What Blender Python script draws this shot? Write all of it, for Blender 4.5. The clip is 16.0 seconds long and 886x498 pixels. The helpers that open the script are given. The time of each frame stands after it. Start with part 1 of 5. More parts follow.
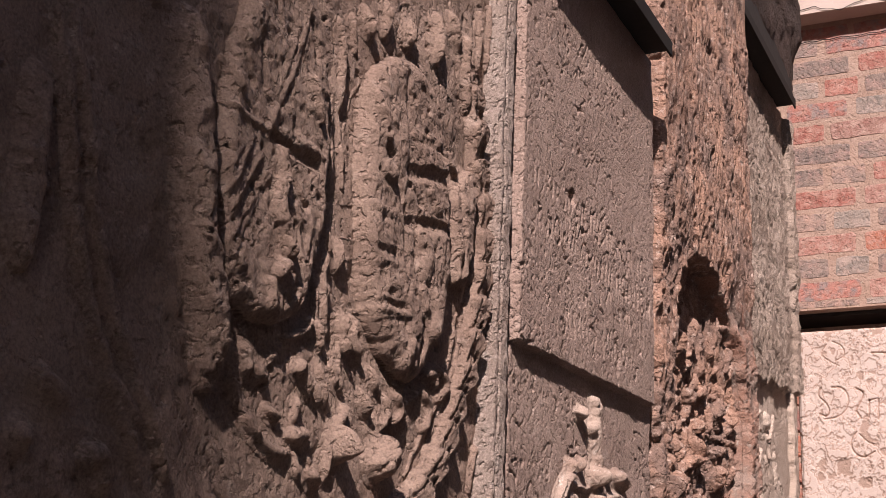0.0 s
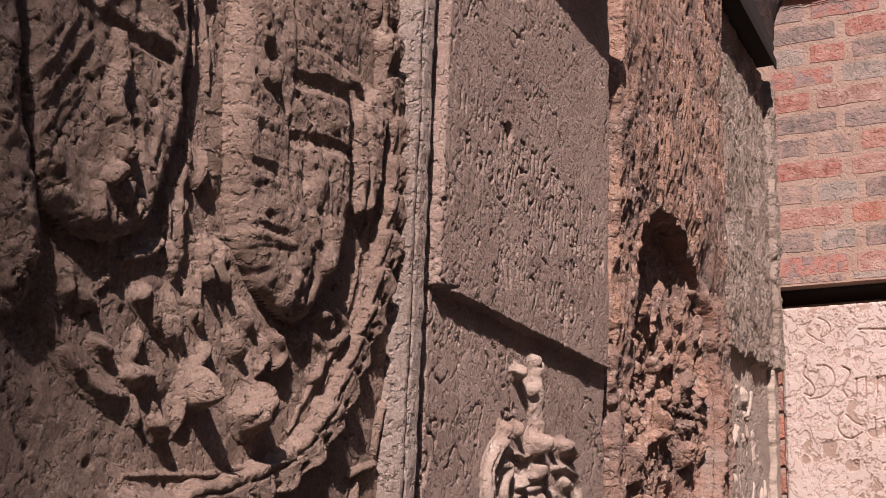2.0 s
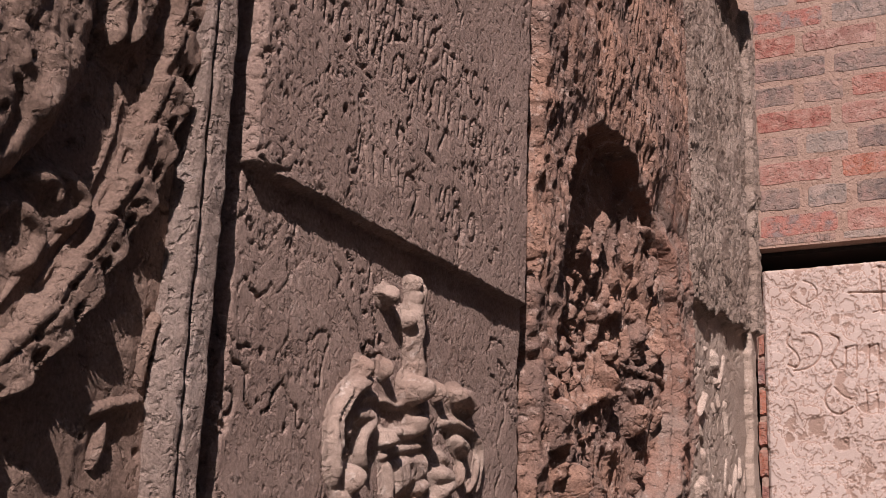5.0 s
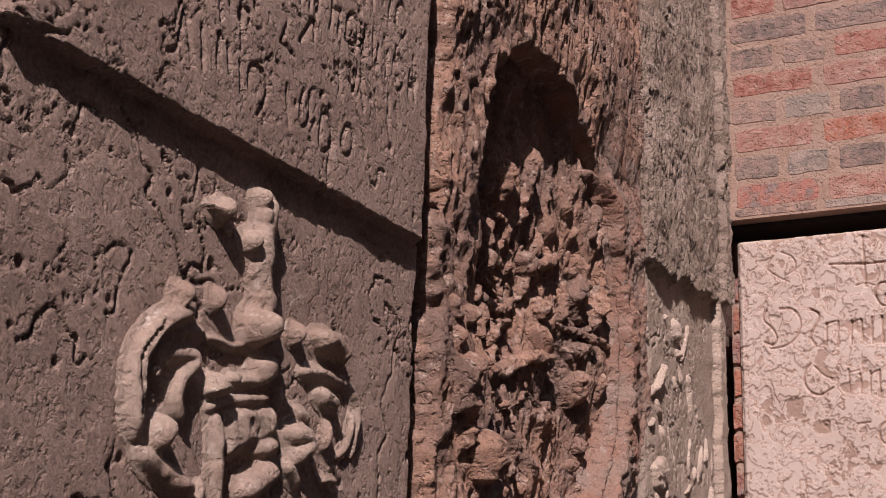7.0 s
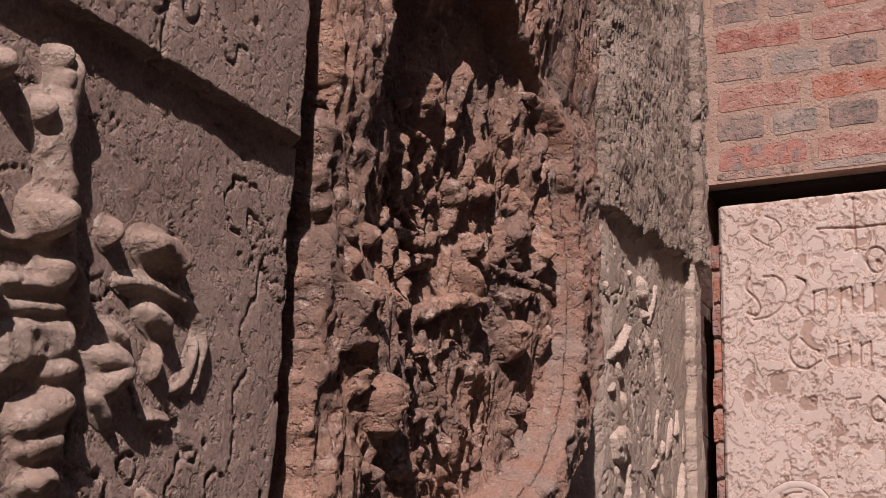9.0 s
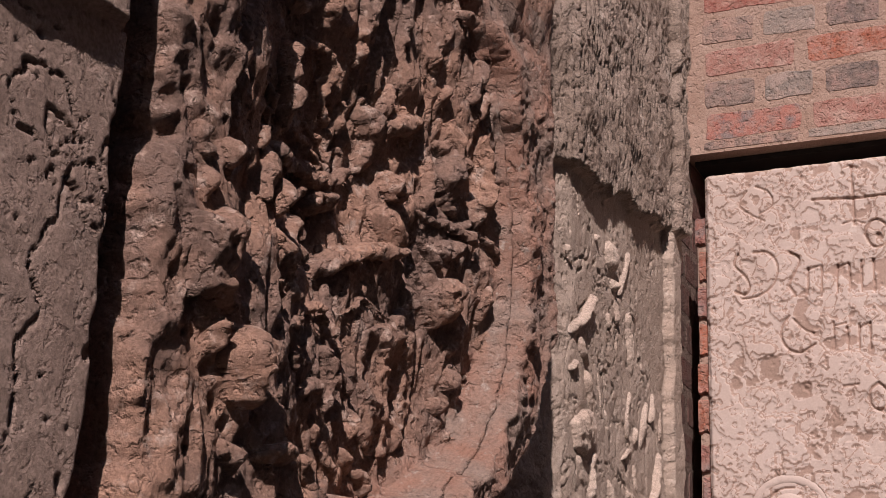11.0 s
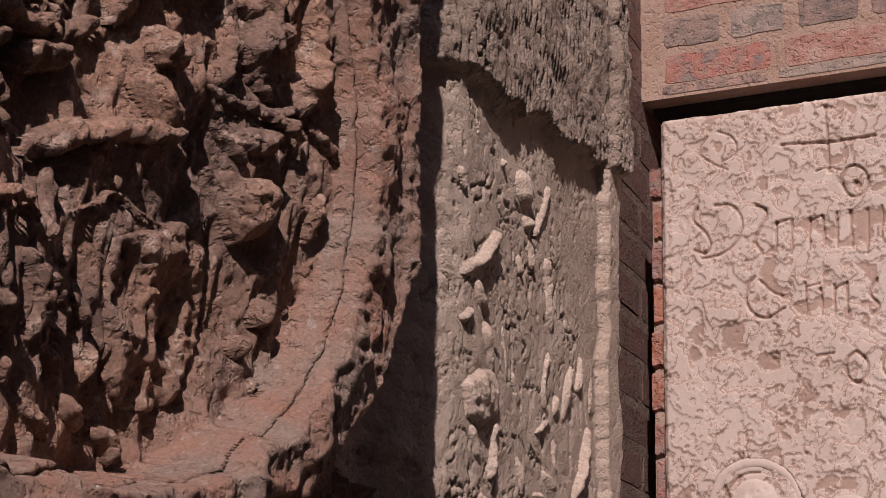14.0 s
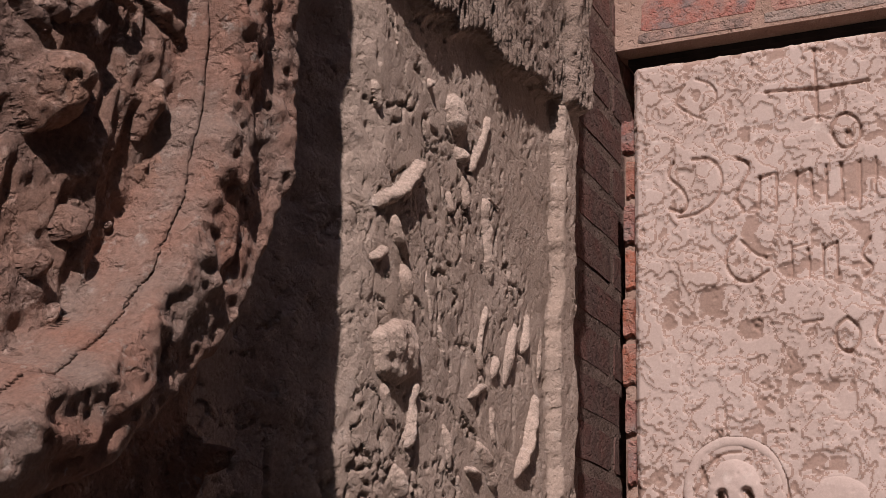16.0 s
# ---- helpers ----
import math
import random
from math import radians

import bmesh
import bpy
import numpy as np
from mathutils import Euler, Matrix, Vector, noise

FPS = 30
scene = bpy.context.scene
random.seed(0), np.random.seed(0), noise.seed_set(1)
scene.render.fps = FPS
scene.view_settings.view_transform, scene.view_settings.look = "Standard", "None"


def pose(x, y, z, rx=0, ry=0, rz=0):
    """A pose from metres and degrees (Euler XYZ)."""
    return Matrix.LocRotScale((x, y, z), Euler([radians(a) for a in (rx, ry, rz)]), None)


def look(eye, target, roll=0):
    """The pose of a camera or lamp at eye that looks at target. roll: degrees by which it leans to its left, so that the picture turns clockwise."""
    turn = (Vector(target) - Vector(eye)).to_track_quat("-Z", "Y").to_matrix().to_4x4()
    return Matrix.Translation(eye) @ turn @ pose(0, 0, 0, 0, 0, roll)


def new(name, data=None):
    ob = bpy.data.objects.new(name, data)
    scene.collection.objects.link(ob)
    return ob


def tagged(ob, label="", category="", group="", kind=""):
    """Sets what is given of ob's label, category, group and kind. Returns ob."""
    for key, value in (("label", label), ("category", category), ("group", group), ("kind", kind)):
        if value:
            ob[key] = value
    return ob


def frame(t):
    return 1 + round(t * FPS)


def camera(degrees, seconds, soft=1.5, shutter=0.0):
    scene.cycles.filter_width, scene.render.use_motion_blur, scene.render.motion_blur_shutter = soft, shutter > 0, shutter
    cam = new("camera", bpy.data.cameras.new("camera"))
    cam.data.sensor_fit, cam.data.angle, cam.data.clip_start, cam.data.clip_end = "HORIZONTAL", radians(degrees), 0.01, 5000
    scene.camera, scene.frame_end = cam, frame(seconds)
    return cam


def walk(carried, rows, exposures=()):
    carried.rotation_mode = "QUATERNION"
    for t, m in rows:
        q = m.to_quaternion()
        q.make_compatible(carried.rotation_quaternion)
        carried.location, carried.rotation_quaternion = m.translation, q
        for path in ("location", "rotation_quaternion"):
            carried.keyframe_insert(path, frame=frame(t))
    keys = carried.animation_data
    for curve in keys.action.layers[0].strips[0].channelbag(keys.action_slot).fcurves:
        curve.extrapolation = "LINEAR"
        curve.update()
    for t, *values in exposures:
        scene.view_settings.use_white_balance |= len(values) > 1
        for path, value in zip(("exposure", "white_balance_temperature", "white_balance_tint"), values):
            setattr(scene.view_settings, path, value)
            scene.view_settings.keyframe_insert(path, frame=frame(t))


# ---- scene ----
cam = camera(35.5, 16.0, soft=0.5)
PATH = [
    (0, (0.176, 0.127, 1.744), (-0.648, 1.845, 2.352), 2.4),
    (0.5, (0.177, 0.18, 1.746), (-0.645, 1.899, 2.353), 2.3),
    (1, (0.178, 0.235, 1.746), (-0.645, 1.955, 2.352), 2.3),
    (1.5, (0.179, 0.291, 1.745), (-0.644, 2.011, 2.35), 2.3),
    (2, (0.173, 0.354, 1.742), (-0.65, 2.074, 2.347), 2.2),
    (2.5, (0.165, 0.422, 1.742), (-0.659, 2.142, 2.347), 2.1),
    (3, (0.154, 0.496, 1.748), (-0.67, 2.215, 2.351), 2.0),
    (3.5, (0.146, 0.566, 1.757), (-0.678, 2.287, 2.359), 2.0),
    (4, (0.137, 0.636, 1.766), (-0.686, 2.357, 2.365), 2.1),
    (6.5, (0.127, 0.98, 1.769), (-0.694, 2.701, 2.371), 2.1),
    (7, (0.124, 1.05, 1.775), (-0.697, 2.772, 2.377), 2.0),
    (7.5, (0.122, 1.116, 1.777), (-0.7, 2.837, 2.379), 2.0),
    (8, (0.12, 1.176, 1.778), (-0.702, 2.897, 2.38), 2.0),
    (8.5, (0.116, 1.24, 1.774), (-0.707, 2.961, 2.376), 2.0),
    (9, (0.108, 1.305, 1.773), (-0.715, 3.026, 2.374), 2.1),
    (11.5, (0.068, 1.624, 1.804), (-0.756, 3.345, 2.404), 2.2),
    (12, (0.067, 1.678, 1.803), (-0.758, 3.398, 2.403), 2.1),
    (12.5, (0.063, 1.737, 1.805), (-0.762, 3.457, 2.405), 2.1),
    (13, (0.057, 1.802, 1.811), (-0.767, 3.522, 2.413), 2.0),
    (13.5, (0.059, 1.862, 1.818), (-0.766, 3.581, 2.42), 2.0),
    (14, (0.055, 1.927, 1.828), (-0.769, 3.648, 2.429), 2.0),
    (14.5, (0.052, 1.986, 1.833), (-0.773, 3.707, 2.433), 2.0),
    (15, (0.05, 2.043, 1.834), (-0.776, 3.762, 2.435), 1.9),
    (15.5, (0.044, 2.101, 1.835), (-0.784, 3.821, 2.434), 2.0),
    (16, (0.034, 2.161, 1.838), (-0.793, 3.881, 2.435), 2.0),
]
walk(cam, [(t, look(eye, target, roll)) for t, eye, target, roll in PATH],
     [(0, 0.66, 6500, 22), (3.5, 0.30, 6500, 25), (7.5, 0.14, 6500, 25), (9, 0.12, 6500, 24), (12.5, 0.02, 6500, 23), (16, -0.16, 6500, 24)])

# ---- light ----
SUN_WAY = Vector((-1.2, 3.2, -2.8)).normalized()
world = bpy.data.worlds.new("world")
scene.world = world
world.use_nodes = True
wn = world.node_tree
sky = wn.nodes.new("ShaderNodeTexSky")
sky.sky_type = 'NISHITA'
sky.sun_disc = False
sky.sun_elevation = math.asin(-SUN_WAY.z)
sky.sun_rotation = math.atan2(-SUN_WAY.x, -SUN_WAY.y)
wn.links.new(sky.outputs[0], wn.nodes["Background"].inputs[0])
wn.nodes["Background"].inputs[1].default_value = 0.118
sun_data = bpy.data.lights.new("sun", 'SUN')
sun_data.energy, sun_data.angle, sun_data.color = 4.75, radians(0.53), (1.0, 0.935, 0.855)
sun = new("sun", sun_data)
sun.matrix_world = look((3, -8, 10), Vector((3, -8, 10)) + SUN_WAY)

# ---- tools ----
SEED = np.random.RandomState(7)
TABLE = SEED.rand(256, 256)


def cells(y, z, step, seed):
    """Smooth value noise from 0 to 1 on a lattice of that step, in metres."""
    u, v = y / step + 17.3 * seed, z / step + 41.7 * seed
    i, j = np.floor(u).astype(int), np.floor(v).astype(int)
    a, b = u - i, v - j
    a, b = a * a * (3 - 2 * a), b * b * (3 - 2 * b)
    i0, i1, j0, j1 = i % 256, (i + 1) % 256, j % 256, (j + 1) % 256
    return (TABLE[i0, j0] * (1 - a) + TABLE[i1, j0] * a) * (1 - b) + (TABLE[i0, j1] * (1 - a) + TABLE[i1, j1] * a) * b


def fbm(y, z, step, seed, octaves=4, fall=0.5):
    """Layered noise about 0, roughly within -0.5 and 0.5."""
    out, size, total = 0 * y, 1.0, 0.0
    for k in range(octaves):
        out = out + size * (cells(y, z, step / 2 ** k, seed + k) - 0.5)
        total, size = total + size, size * fall
    return out / total * 1.4


def ridged(y, z, step, seed, octaves=4):
    """Sharp crests: 1 on a crest, down to 0."""
    out, size, total = 0 * y, 1.0, 0.0
    for k in range(octaves):
        out = out + size * (1 - np.abs(2 * cells(y, z, step / 2 ** k, seed + k) - 1))
        total, size = total + size, size * 0.55
    return out / total


def pits(y, z, step, seed, share, radius):
    """Round holes: 1 in the middle of a hole, 0 outside; a share of the lattice cells has one."""
    i, j = np.floor(y / step).astype(int), np.floor(z / step).astype(int)
    out = 0 * y
    for di in (-1, 0, 1):
        for dj in (-1, 0, 1):
            a, b = (i + di) % 256, (j + dj) % 256
            p, q = TABLE[a, (b + seed * 13) % 256], TABLE[(a + seed * 29) % 256, b]
            on = TABLE[(a + seed * 7 + 3) % 256, (b + 11) % 256]
            r = radius * (0.4 + 1.2 * TABLE[(a + 5) % 256, (b + seed) % 256])
            d = np.hypot(y - (i + di + 0.2 + 0.6 * p) * step, z - (j + dj + 0.2 + 0.6 * q) * step)
            out = np.maximum(out, np.where(on < share, np.clip(1.3 - 1.3 * d / r, 0, 1), 0))
    return out


def smooth(a, b, v):
    v = np.clip((v - a) / (b - a), 0, 1)
    return v * v * (3 - 2 * v)


def steps(lo, hi, fine_lo, fine_hi, fine, coarse):
    """Grid lines from lo to hi: close together between fine_lo and fine_hi, wide outside."""
    out = []
    if fine_lo > lo:
        out += list(np.arange(lo, fine_lo - 0.5 * coarse, coarse))
    out += list(np.arange(max(lo, fine_lo), min(hi, fine_hi) - 0.5 * fine, fine))
    if hi > fine_hi:
        out += list(np.arange(fine_hi, hi - 0.5 * coarse, coarse))
    return np.array(out + [hi])


def rounded(points):
    """The line with its corners cut twice."""
    for _ in range(2 if len(points) > 2 else 0):
        mid = [[(0.75 * a[0] + 0.25 * b[0], 0.75 * a[1] + 0.25 * b[1]), (0.25 * a[0] + 0.75 * b[0], 0.25 * a[1] + 0.75 * b[1])] for a, b in zip(points, points[1:])]
        points = [points[0]] + [p for pair in mid for p in pair] + [points[-1]]
    return points


class Relief:
    """A carved face over a grid of y and z; depth holds how far the stone stands out from its base plane (metres, to +x)."""

    def __init__(self, ys, zs, warp=0.003, seed=1):
        self.ys, self.zs = ys, zs
        self.y, self.z = np.meshgrid(ys, zs)
        self.depth, self.lift = np.zeros_like(self.y), np.zeros_like(self.y)
        self.wy = self.y + warp * 2 * fbm(self.y, self.z, 0.03, seed + 50)
        self.wz = self.z + warp * 2 * fbm(self.y, self.z, 0.03, seed + 60)

    def window(self, points, w):
        p = np.array(points)
        j0, j1 = np.searchsorted(self.ys, [p[:, 0].min() - w, p[:, 0].max() + w])
        i0, i1 = np.searchsorted(self.zs, [p[:, 1].min() - w, p[:, 1].max() + w])
        return slice(max(i0 - 1, 0), i1 + 1), slice(max(j0 - 1, 0), j1 + 1)

    def near(self, points, w, win):
        """Distance to a line through the points, and how far along it."""
        y, z = self.wy[win], self.wz[win]
        best, along, self.side = np.full(y.shape, 9.0), np.zeros(y.shape), np.zeros(y.shape)
        n = max(len(points) - 1, 1)
        ends = list(zip(points, points[1:])) or [(points[0], points[0])]
        for k, ((ay, az), (by, bz)) in enumerate(ends):
            dy, dz = by - ay, bz - az
            t = np.clip(((y - ay) * dy + (z - az) * dz) / (dy * dy + dz * dz + 1e-9), 0, 1)
            d = np.hypot(y - ay - t * dy, z - az - t * dz)
            along = np.where(d < best, (k + t) / n, along)
            self.side = np.where(d < best, np.sign(dy * (z - az) - dz * (y - ay)), self.side)
            best = np.minimum(best, d)
        return best, along

    def stroke(self, points, w, h):
        """A rounded ridge (or, with h below 0, a groove) of half width w along the points, added to what is there."""
        points = rounded(points)
        win = self.window(points, w * 1.4)
        self.lift[win] += h * np.clip(1 - (self.near(points, w, win)[0] / w) ** 2, 0, 1) ** 0.7

    def rise(self, points, w, h):
        """Carving that stands h over the ground along the points; crossing ones do not add up."""
        points = rounded(points)
        win = self.window(points, w * 1.4)
        d, along = self.near(points, w, win)
        end = (2 * along - 1) ** 4
        self.lift[win] = np.maximum(self.lift[win], h * (1 - 0.45 * end) * np.clip(1 - (d / (w * (1.08 - 0.4 * end))) ** 2, 0, 1) ** 0.55)

    def blob(self, cy, cz, ry, rz, h):
        """A rounded lump."""
        win = self.window([(cy, cz)], max(ry, rz) * 1.3)
        q = ((self.wy[win] - cy) / ry) ** 2 + ((self.wz[win] - cz) / rz) ** 2
        self.lift[win] = np.maximum(self.lift[win], h * np.clip(1 - q, 0, 1) ** 0.5)

    def oval(self, cy, cz, ry, rz, h, full=0.35):
        """A domed oval; full near 0 makes it flat with a steep edge."""
        win = self.window([(cy, cz)], max(ry, rz) * 1.2)
        q = ((self.wy[win] - cy) / ry) ** 2 + ((self.wz[win] - cz) / rz) ** 2
        self.lift[win] = np.maximum(self.lift[win], h * np.clip(1 - q, 0, 1) ** full)

    def plate(self, points, h, edge):
        """A flat piece with the given outline and a rounded shoulder of that width."""
        win = self.window(points, 0.004)
        y, z = self.wy[win], self.wz[win]
        ring = points + [points[0]]
        d = self.near(ring, 0, win)[0]
        within = np.zeros(y.shape, dtype=bool)
        for (ay, az), (by, bz) in zip(ring, ring[1:]):
            if az != bz:
                within ^= ((az > z) != (bz > z)) & (y < ay + (z - az) * (by - ay) / (bz - az))
        t = np.where(within, np.clip(d / edge, 0, 1), 0)
        self.lift[win] = np.maximum(self.lift[win], h * np.sqrt(1 - (1 - t) ** 2))

    def garland(self, points, w, h, pitch):
        """A band of overlapping rounded leaves along the points, each one highest at its tip."""
        points = rounded(points)
        win = self.window(points, w * 1.4)
        d, along = self.near(points, w, win)
        run = np.concatenate([[0], np.cumsum([math.dist(a, b) for a, b in zip(points, points[1:])])])
        s = np.interp(along * (len(points) - 1), np.arange(len(points)), run)
        u = d / (w * (1 + 0.12 * np.sin(s / pitch * math.tau)))
        phase = (s / pitch - 0.32 * u * u + 0.1 * fbm(self.y[win], self.z[win], 0.06, 33, 2)) % 1
        leaf = 1 - 0.38 * smooth(0.1, 1.0, phase)
        eye = np.hypot(u * self.side - 0.5, 1.3 * (phase - 0.72))
        leaf *= 1 - 0.75 * smooth(0.26, 0.14, eye)
        vein = 1 - 0.12 * smooth(0.1, 0.03, np.abs(u * self.side + 0.35))
        self.lift[win] = np.maximum(self.lift[win], h * leaf * vein * smooth(1.0, 0.72, u))

    def mesh(self, name, base, back, material, parent, label="", cut=None, facing_south=False, worn=None):
        """The face as a solid with four sides. cut: where True, the grid is left out."""
        nz, ny = self.y.shape
        co = np.stack([base + self.depth + self.lift, self.y, self.z], -1).reshape(-1, 3)
        idx = np.arange(nz * ny).reshape(nz, ny)
        quads = np.stack([idx[:-1, :-1], idx[:-1, 1:], idx[1:, 1:], idx[1:, :-1]], -1)
        if cut is not None:
            keep = ~(cut[:-1, :-1] | cut[:-1, 1:] | cut[1:, 1:] | cut[1:, :-1])
            quads = quads[keep]
        quads = quads.reshape(-1, 4)
        if cut is None:
            edge = np.concatenate([idx[0, :], idx[1:, -1], idx[-1, -2::-1], idx[-2:0:-1, 0]])
            ring = co[edge].copy()
            ring[:, 0] = back
            n = len(co)
            co = np.concatenate([co, ring])
            k = np.arange(len(edge))
            k2 = (k + 1) % len(edge)
            quads = np.concatenate([quads, np.stack([edge[k2], edge[k], n + k, n + k2], -1)])
        if facing_south:
            co = np.stack([co[:, 1], 2 * base - co[:, 0], co[:, 2]], -1)
        me = bpy.data.meshes.new(name)
        me.vertices.add(len(co))
        me.vertices.foreach_set("co", co.astype(np.float32).ravel())
        me.loops.add(quads.size)
        me.loops.foreach_set("vertex_index", quads.astype(np.int32).ravel())
        me.polygons.add(len(quads))
        me.polygons.foreach_set("loop_start", np.arange(0, quads.size, 4, dtype=np.int32))
        me.polygons.foreach_set("use_smooth", np.ones(len(quads), dtype=bool))
        me.update(calc_edges=True)
        me.materials.append(material)
        # worn: second material and where it goes, shade painted into letter grooves included
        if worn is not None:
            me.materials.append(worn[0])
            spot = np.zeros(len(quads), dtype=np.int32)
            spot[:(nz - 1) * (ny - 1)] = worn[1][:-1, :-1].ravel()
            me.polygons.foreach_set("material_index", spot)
        ob = new(name, me)
        ob.parent = parent
        ob.matrix_parent_inverse = Matrix.Translation(parent.location).inverted()
        return tagged(ob, label)


def thing(name, label, category, at=(0, 0, 0), group="", kind=""):
    ob = new(name)
    ob.location = at
    bpy.context.view_layer.update()
    return tagged(ob, label, category, group, kind)


def part(name, bm, material, parent, label=""):
    me = bpy.data.meshes.new(name)
    bm.to_mesh(me)
    bm.free()
    me.materials.append(material)
    ob = new(name, me)
    ob.parent = parent
    if parent is not None:
        ob.matrix_parent_inverse = Matrix.Translation(parent.location).inverted()
    return tagged(ob, label)


def box(lo, hi, bevel=0.0):
    bm = bmesh.new()
    bmesh.ops.create_cube(bm, size=1)
    for v in bm.verts:
        v.co = [lo[i] + (v.co[i] + 0.5) * (hi[i] - lo[i]) for i in range(3)]
    if bevel:
        bmesh.ops.bevel(bm, geom=bm.edges[:], offset=bevel, segments=2, affect='EDGES', profile=0.6)
    return bm


# ---- materials ----
def mix_color(nt, fac, a, b, kind='MIX'):
    m = nt.nodes.new("ShaderNodeMix")
    m.data_type, m.blend_type = 'RGBA', kind
    for socket, v in ((m.inputs[0], fac), (m.inputs[6], a), (m.inputs[7], b)):
        if isinstance(v, bpy.types.NodeSocket):
            nt.links.new(v, socket)
        elif isinstance(v, float):
            socket.default_value = v
        else:
            socket.default_value = (*v, 1)
    return m.outputs[2]


def noise_node(nt, scale, detail=5.0, rough=0.55, stretch=None):
    co = nt.nodes.new("ShaderNodeTexCoord").outputs["Object"]
    if stretch:
        mp = nt.nodes.new("ShaderNodeMapping")
        mp.inputs["Scale"].default_value = stretch
        nt.links.new(co, mp.inputs[0])
        co = mp.outputs[0]
    n = nt.nodes.new("ShaderNodeTexNoise")
    n.inputs["Scale"].default_value, n.inputs["Detail"].default_value, n.inputs["Roughness"].default_value = scale, detail, rough
    nt.links.new(co, n.inputs["Vector"])
    return n.outputs["Fac"]


def ramp(nt, fac, lo, hi):
    r = nt.nodes.new("ShaderNodeMapRange")
    r.inputs[1].default_value, r.inputs[2].default_value = lo, hi
    nt.links.new(fac, r.inputs[0])
    return r.outputs[0]


def stone(name, base, dark, pale, bump=0.006, grain=900.0, patch=7.0, rough=0.9, stretch=None, pale_share=(0.58, 0.7), lumps=2.6, dents=1.1, speck=0.85):
    """Weathered stone: broad patches of a second tone, pale bloom, fine grain and pitted relief."""
    m = bpy.data.materials.new(name)
    m.use_nodes = True
    nt = m.node_tree
    bsdf = nt.nodes["Principled BSDF"]
    broad = noise_node(nt, patch, 6.0, 0.6, stretch)
    mid = noise_node(nt, patch * 6, 5.0, 0.65, stretch)
    fine = noise_node(nt, grain * 0.35, 6.0, 0.75)
    col = mix_color(nt, ramp(nt, broad, 0.4, 0.62), base, dark)
    col = mix_color(nt, ramp(nt, mid, *pale_share), col, pale)
    col = mix_color(nt, speck, col, mix_color(nt, ramp(nt, fine, 0.32, 0.68), (0.55, 0.55, 0.55), (1.4, 1.4, 1.4)), 'MULTIPLY')
    nt.links.new(col, bsdf.inputs["Base Color"])
    bsdf.inputs["Roughness"].default_value = rough
    bsdf.inputs["Specular IOR Level"].default_value = 0.25
    grain_n = noise_node(nt, grain * 0.32, 9.0, 0.78)
    lump = noise_node(nt, grain * 0.06, 6.0, 0.65)
    hole = noise_node(nt, grain * 0.13, 3.0, 0.5)
    dent = nt.nodes.new("ShaderNodeMath")
    dent.operation = 'MULTIPLY_ADD'
    nt.links.new(ramp(nt, hole, 0.33, 0.47), dent.inputs[0])
    dent.inputs[1].default_value = dents
    nt.links.new(grain_n, dent.inputs[2])
    add = nt.nodes.new("ShaderNodeMath")
    add.operation = 'MULTIPLY_ADD'
    nt.links.new(lump, add.inputs[0])
    add.inputs[1].default_value = lumps
    nt.links.new(dent.outputs[0], add.inputs[2])
    b = nt.nodes.new("ShaderNodeBump")
    b.inputs["Strength"].default_value, b.inputs["Distance"].default_value = 1.0, bump
    nt.links.new(add.outputs[0], b.inputs["Height"])
    nt.links.new(b.outputs[0], bsdf.inputs["Normal"])
    return m


ARMS_STONE = stone("arms_stone", (0.332, 0.229, 0.178), (0.266, 0.178, 0.137), (0.407, 0.295, 0.237), bump=0.0032, lumps=0.6, dents=1.0)
TEXT_STONE = stone("text_stone", (0.411, 0.292, 0.239), (0.351, 0.244, 0.198), (0.456, 0.342, 0.286), bump=0.0028, lumps=0.3, dents=0.9)
CREST_STONE = stone("crest_stone", (0.432, 0.324, 0.263), (0.324, 0.223, 0.175), (0.551, 0.45, 0.384), bump=0.0020, lumps=1.0, dents=0.6, patch=12, speck=0.5)
STRIP_STONE = stone("strip_stone", (0.54, 0.416, 0.351), (0.454, 0.335, 0.275), (0.626, 0.508, 0.443))
CAVE_STONE = stone("cave_stone", (0.408, 0.239, 0.171), (0.227, 0.147, 0.117), (0.514, 0.371, 0.303), bump=0.0032, lumps=1.4, dents=1.1, patch=11.0, pale_share=(0.55, 0.68))
RIM_STONE = stone("rim_stone", (0.339, 0.185, 0.134), (0.302, 0.215, 0.174), (0.422, 0.339, 0.287), bump=0.0030, lumps=1.4, dents=0.8, patch=16.0, speck=0.6)
GREY_STONE = stone("grey_stone", (0.468, 0.364, 0.296), (0.406, 0.309, 0.247), (0.53, 0.429, 0.358), bump=0.0024, lumps=0.6, dents=0.6, speck=0.5)
ROUGH_STONE = stone("rough_stone", (0.514, 0.403, 0.33), (0.456, 0.344, 0.276), (0.601, 0.49, 0.417), bump=0.0018, dents=0.6)
CHISEL_STONE = stone("chisel_stone", (0.40, 0.305, 0.248), (0.31, 0.23, 0.182), (0.50, 0.40, 0.335), bump=0.004, dents=0.6)
PALE_STONE = stone("pale_stone", (0.50, 0.395, 0.345), (0.46, 0.355, 0.305), (0.55, 0.455, 0.40), bump=0.0003, lumps=0.5, dents=0.2, speck=0.2)
# Brown of the worn hollows, also used to paint shade into the letters
WORN_AND_SHADE_STONE = stone("worn_and_shade_stone", (0.37, 0.255, 0.205), (0.31, 0.21, 0.165), (0.43, 0.315, 0.26), bump=0.0006, lumps=1.0, dents=0.5, speck=0.3)
# Dark tone paints in the shade of the deep gap behind the slabs
SHADED_MORTAR = stone("shaded_mortar", (0.22, 0.15, 0.12), (0.16, 0.105, 0.085), (0.30, 0.22, 0.18), bump=0.003, patch=12)
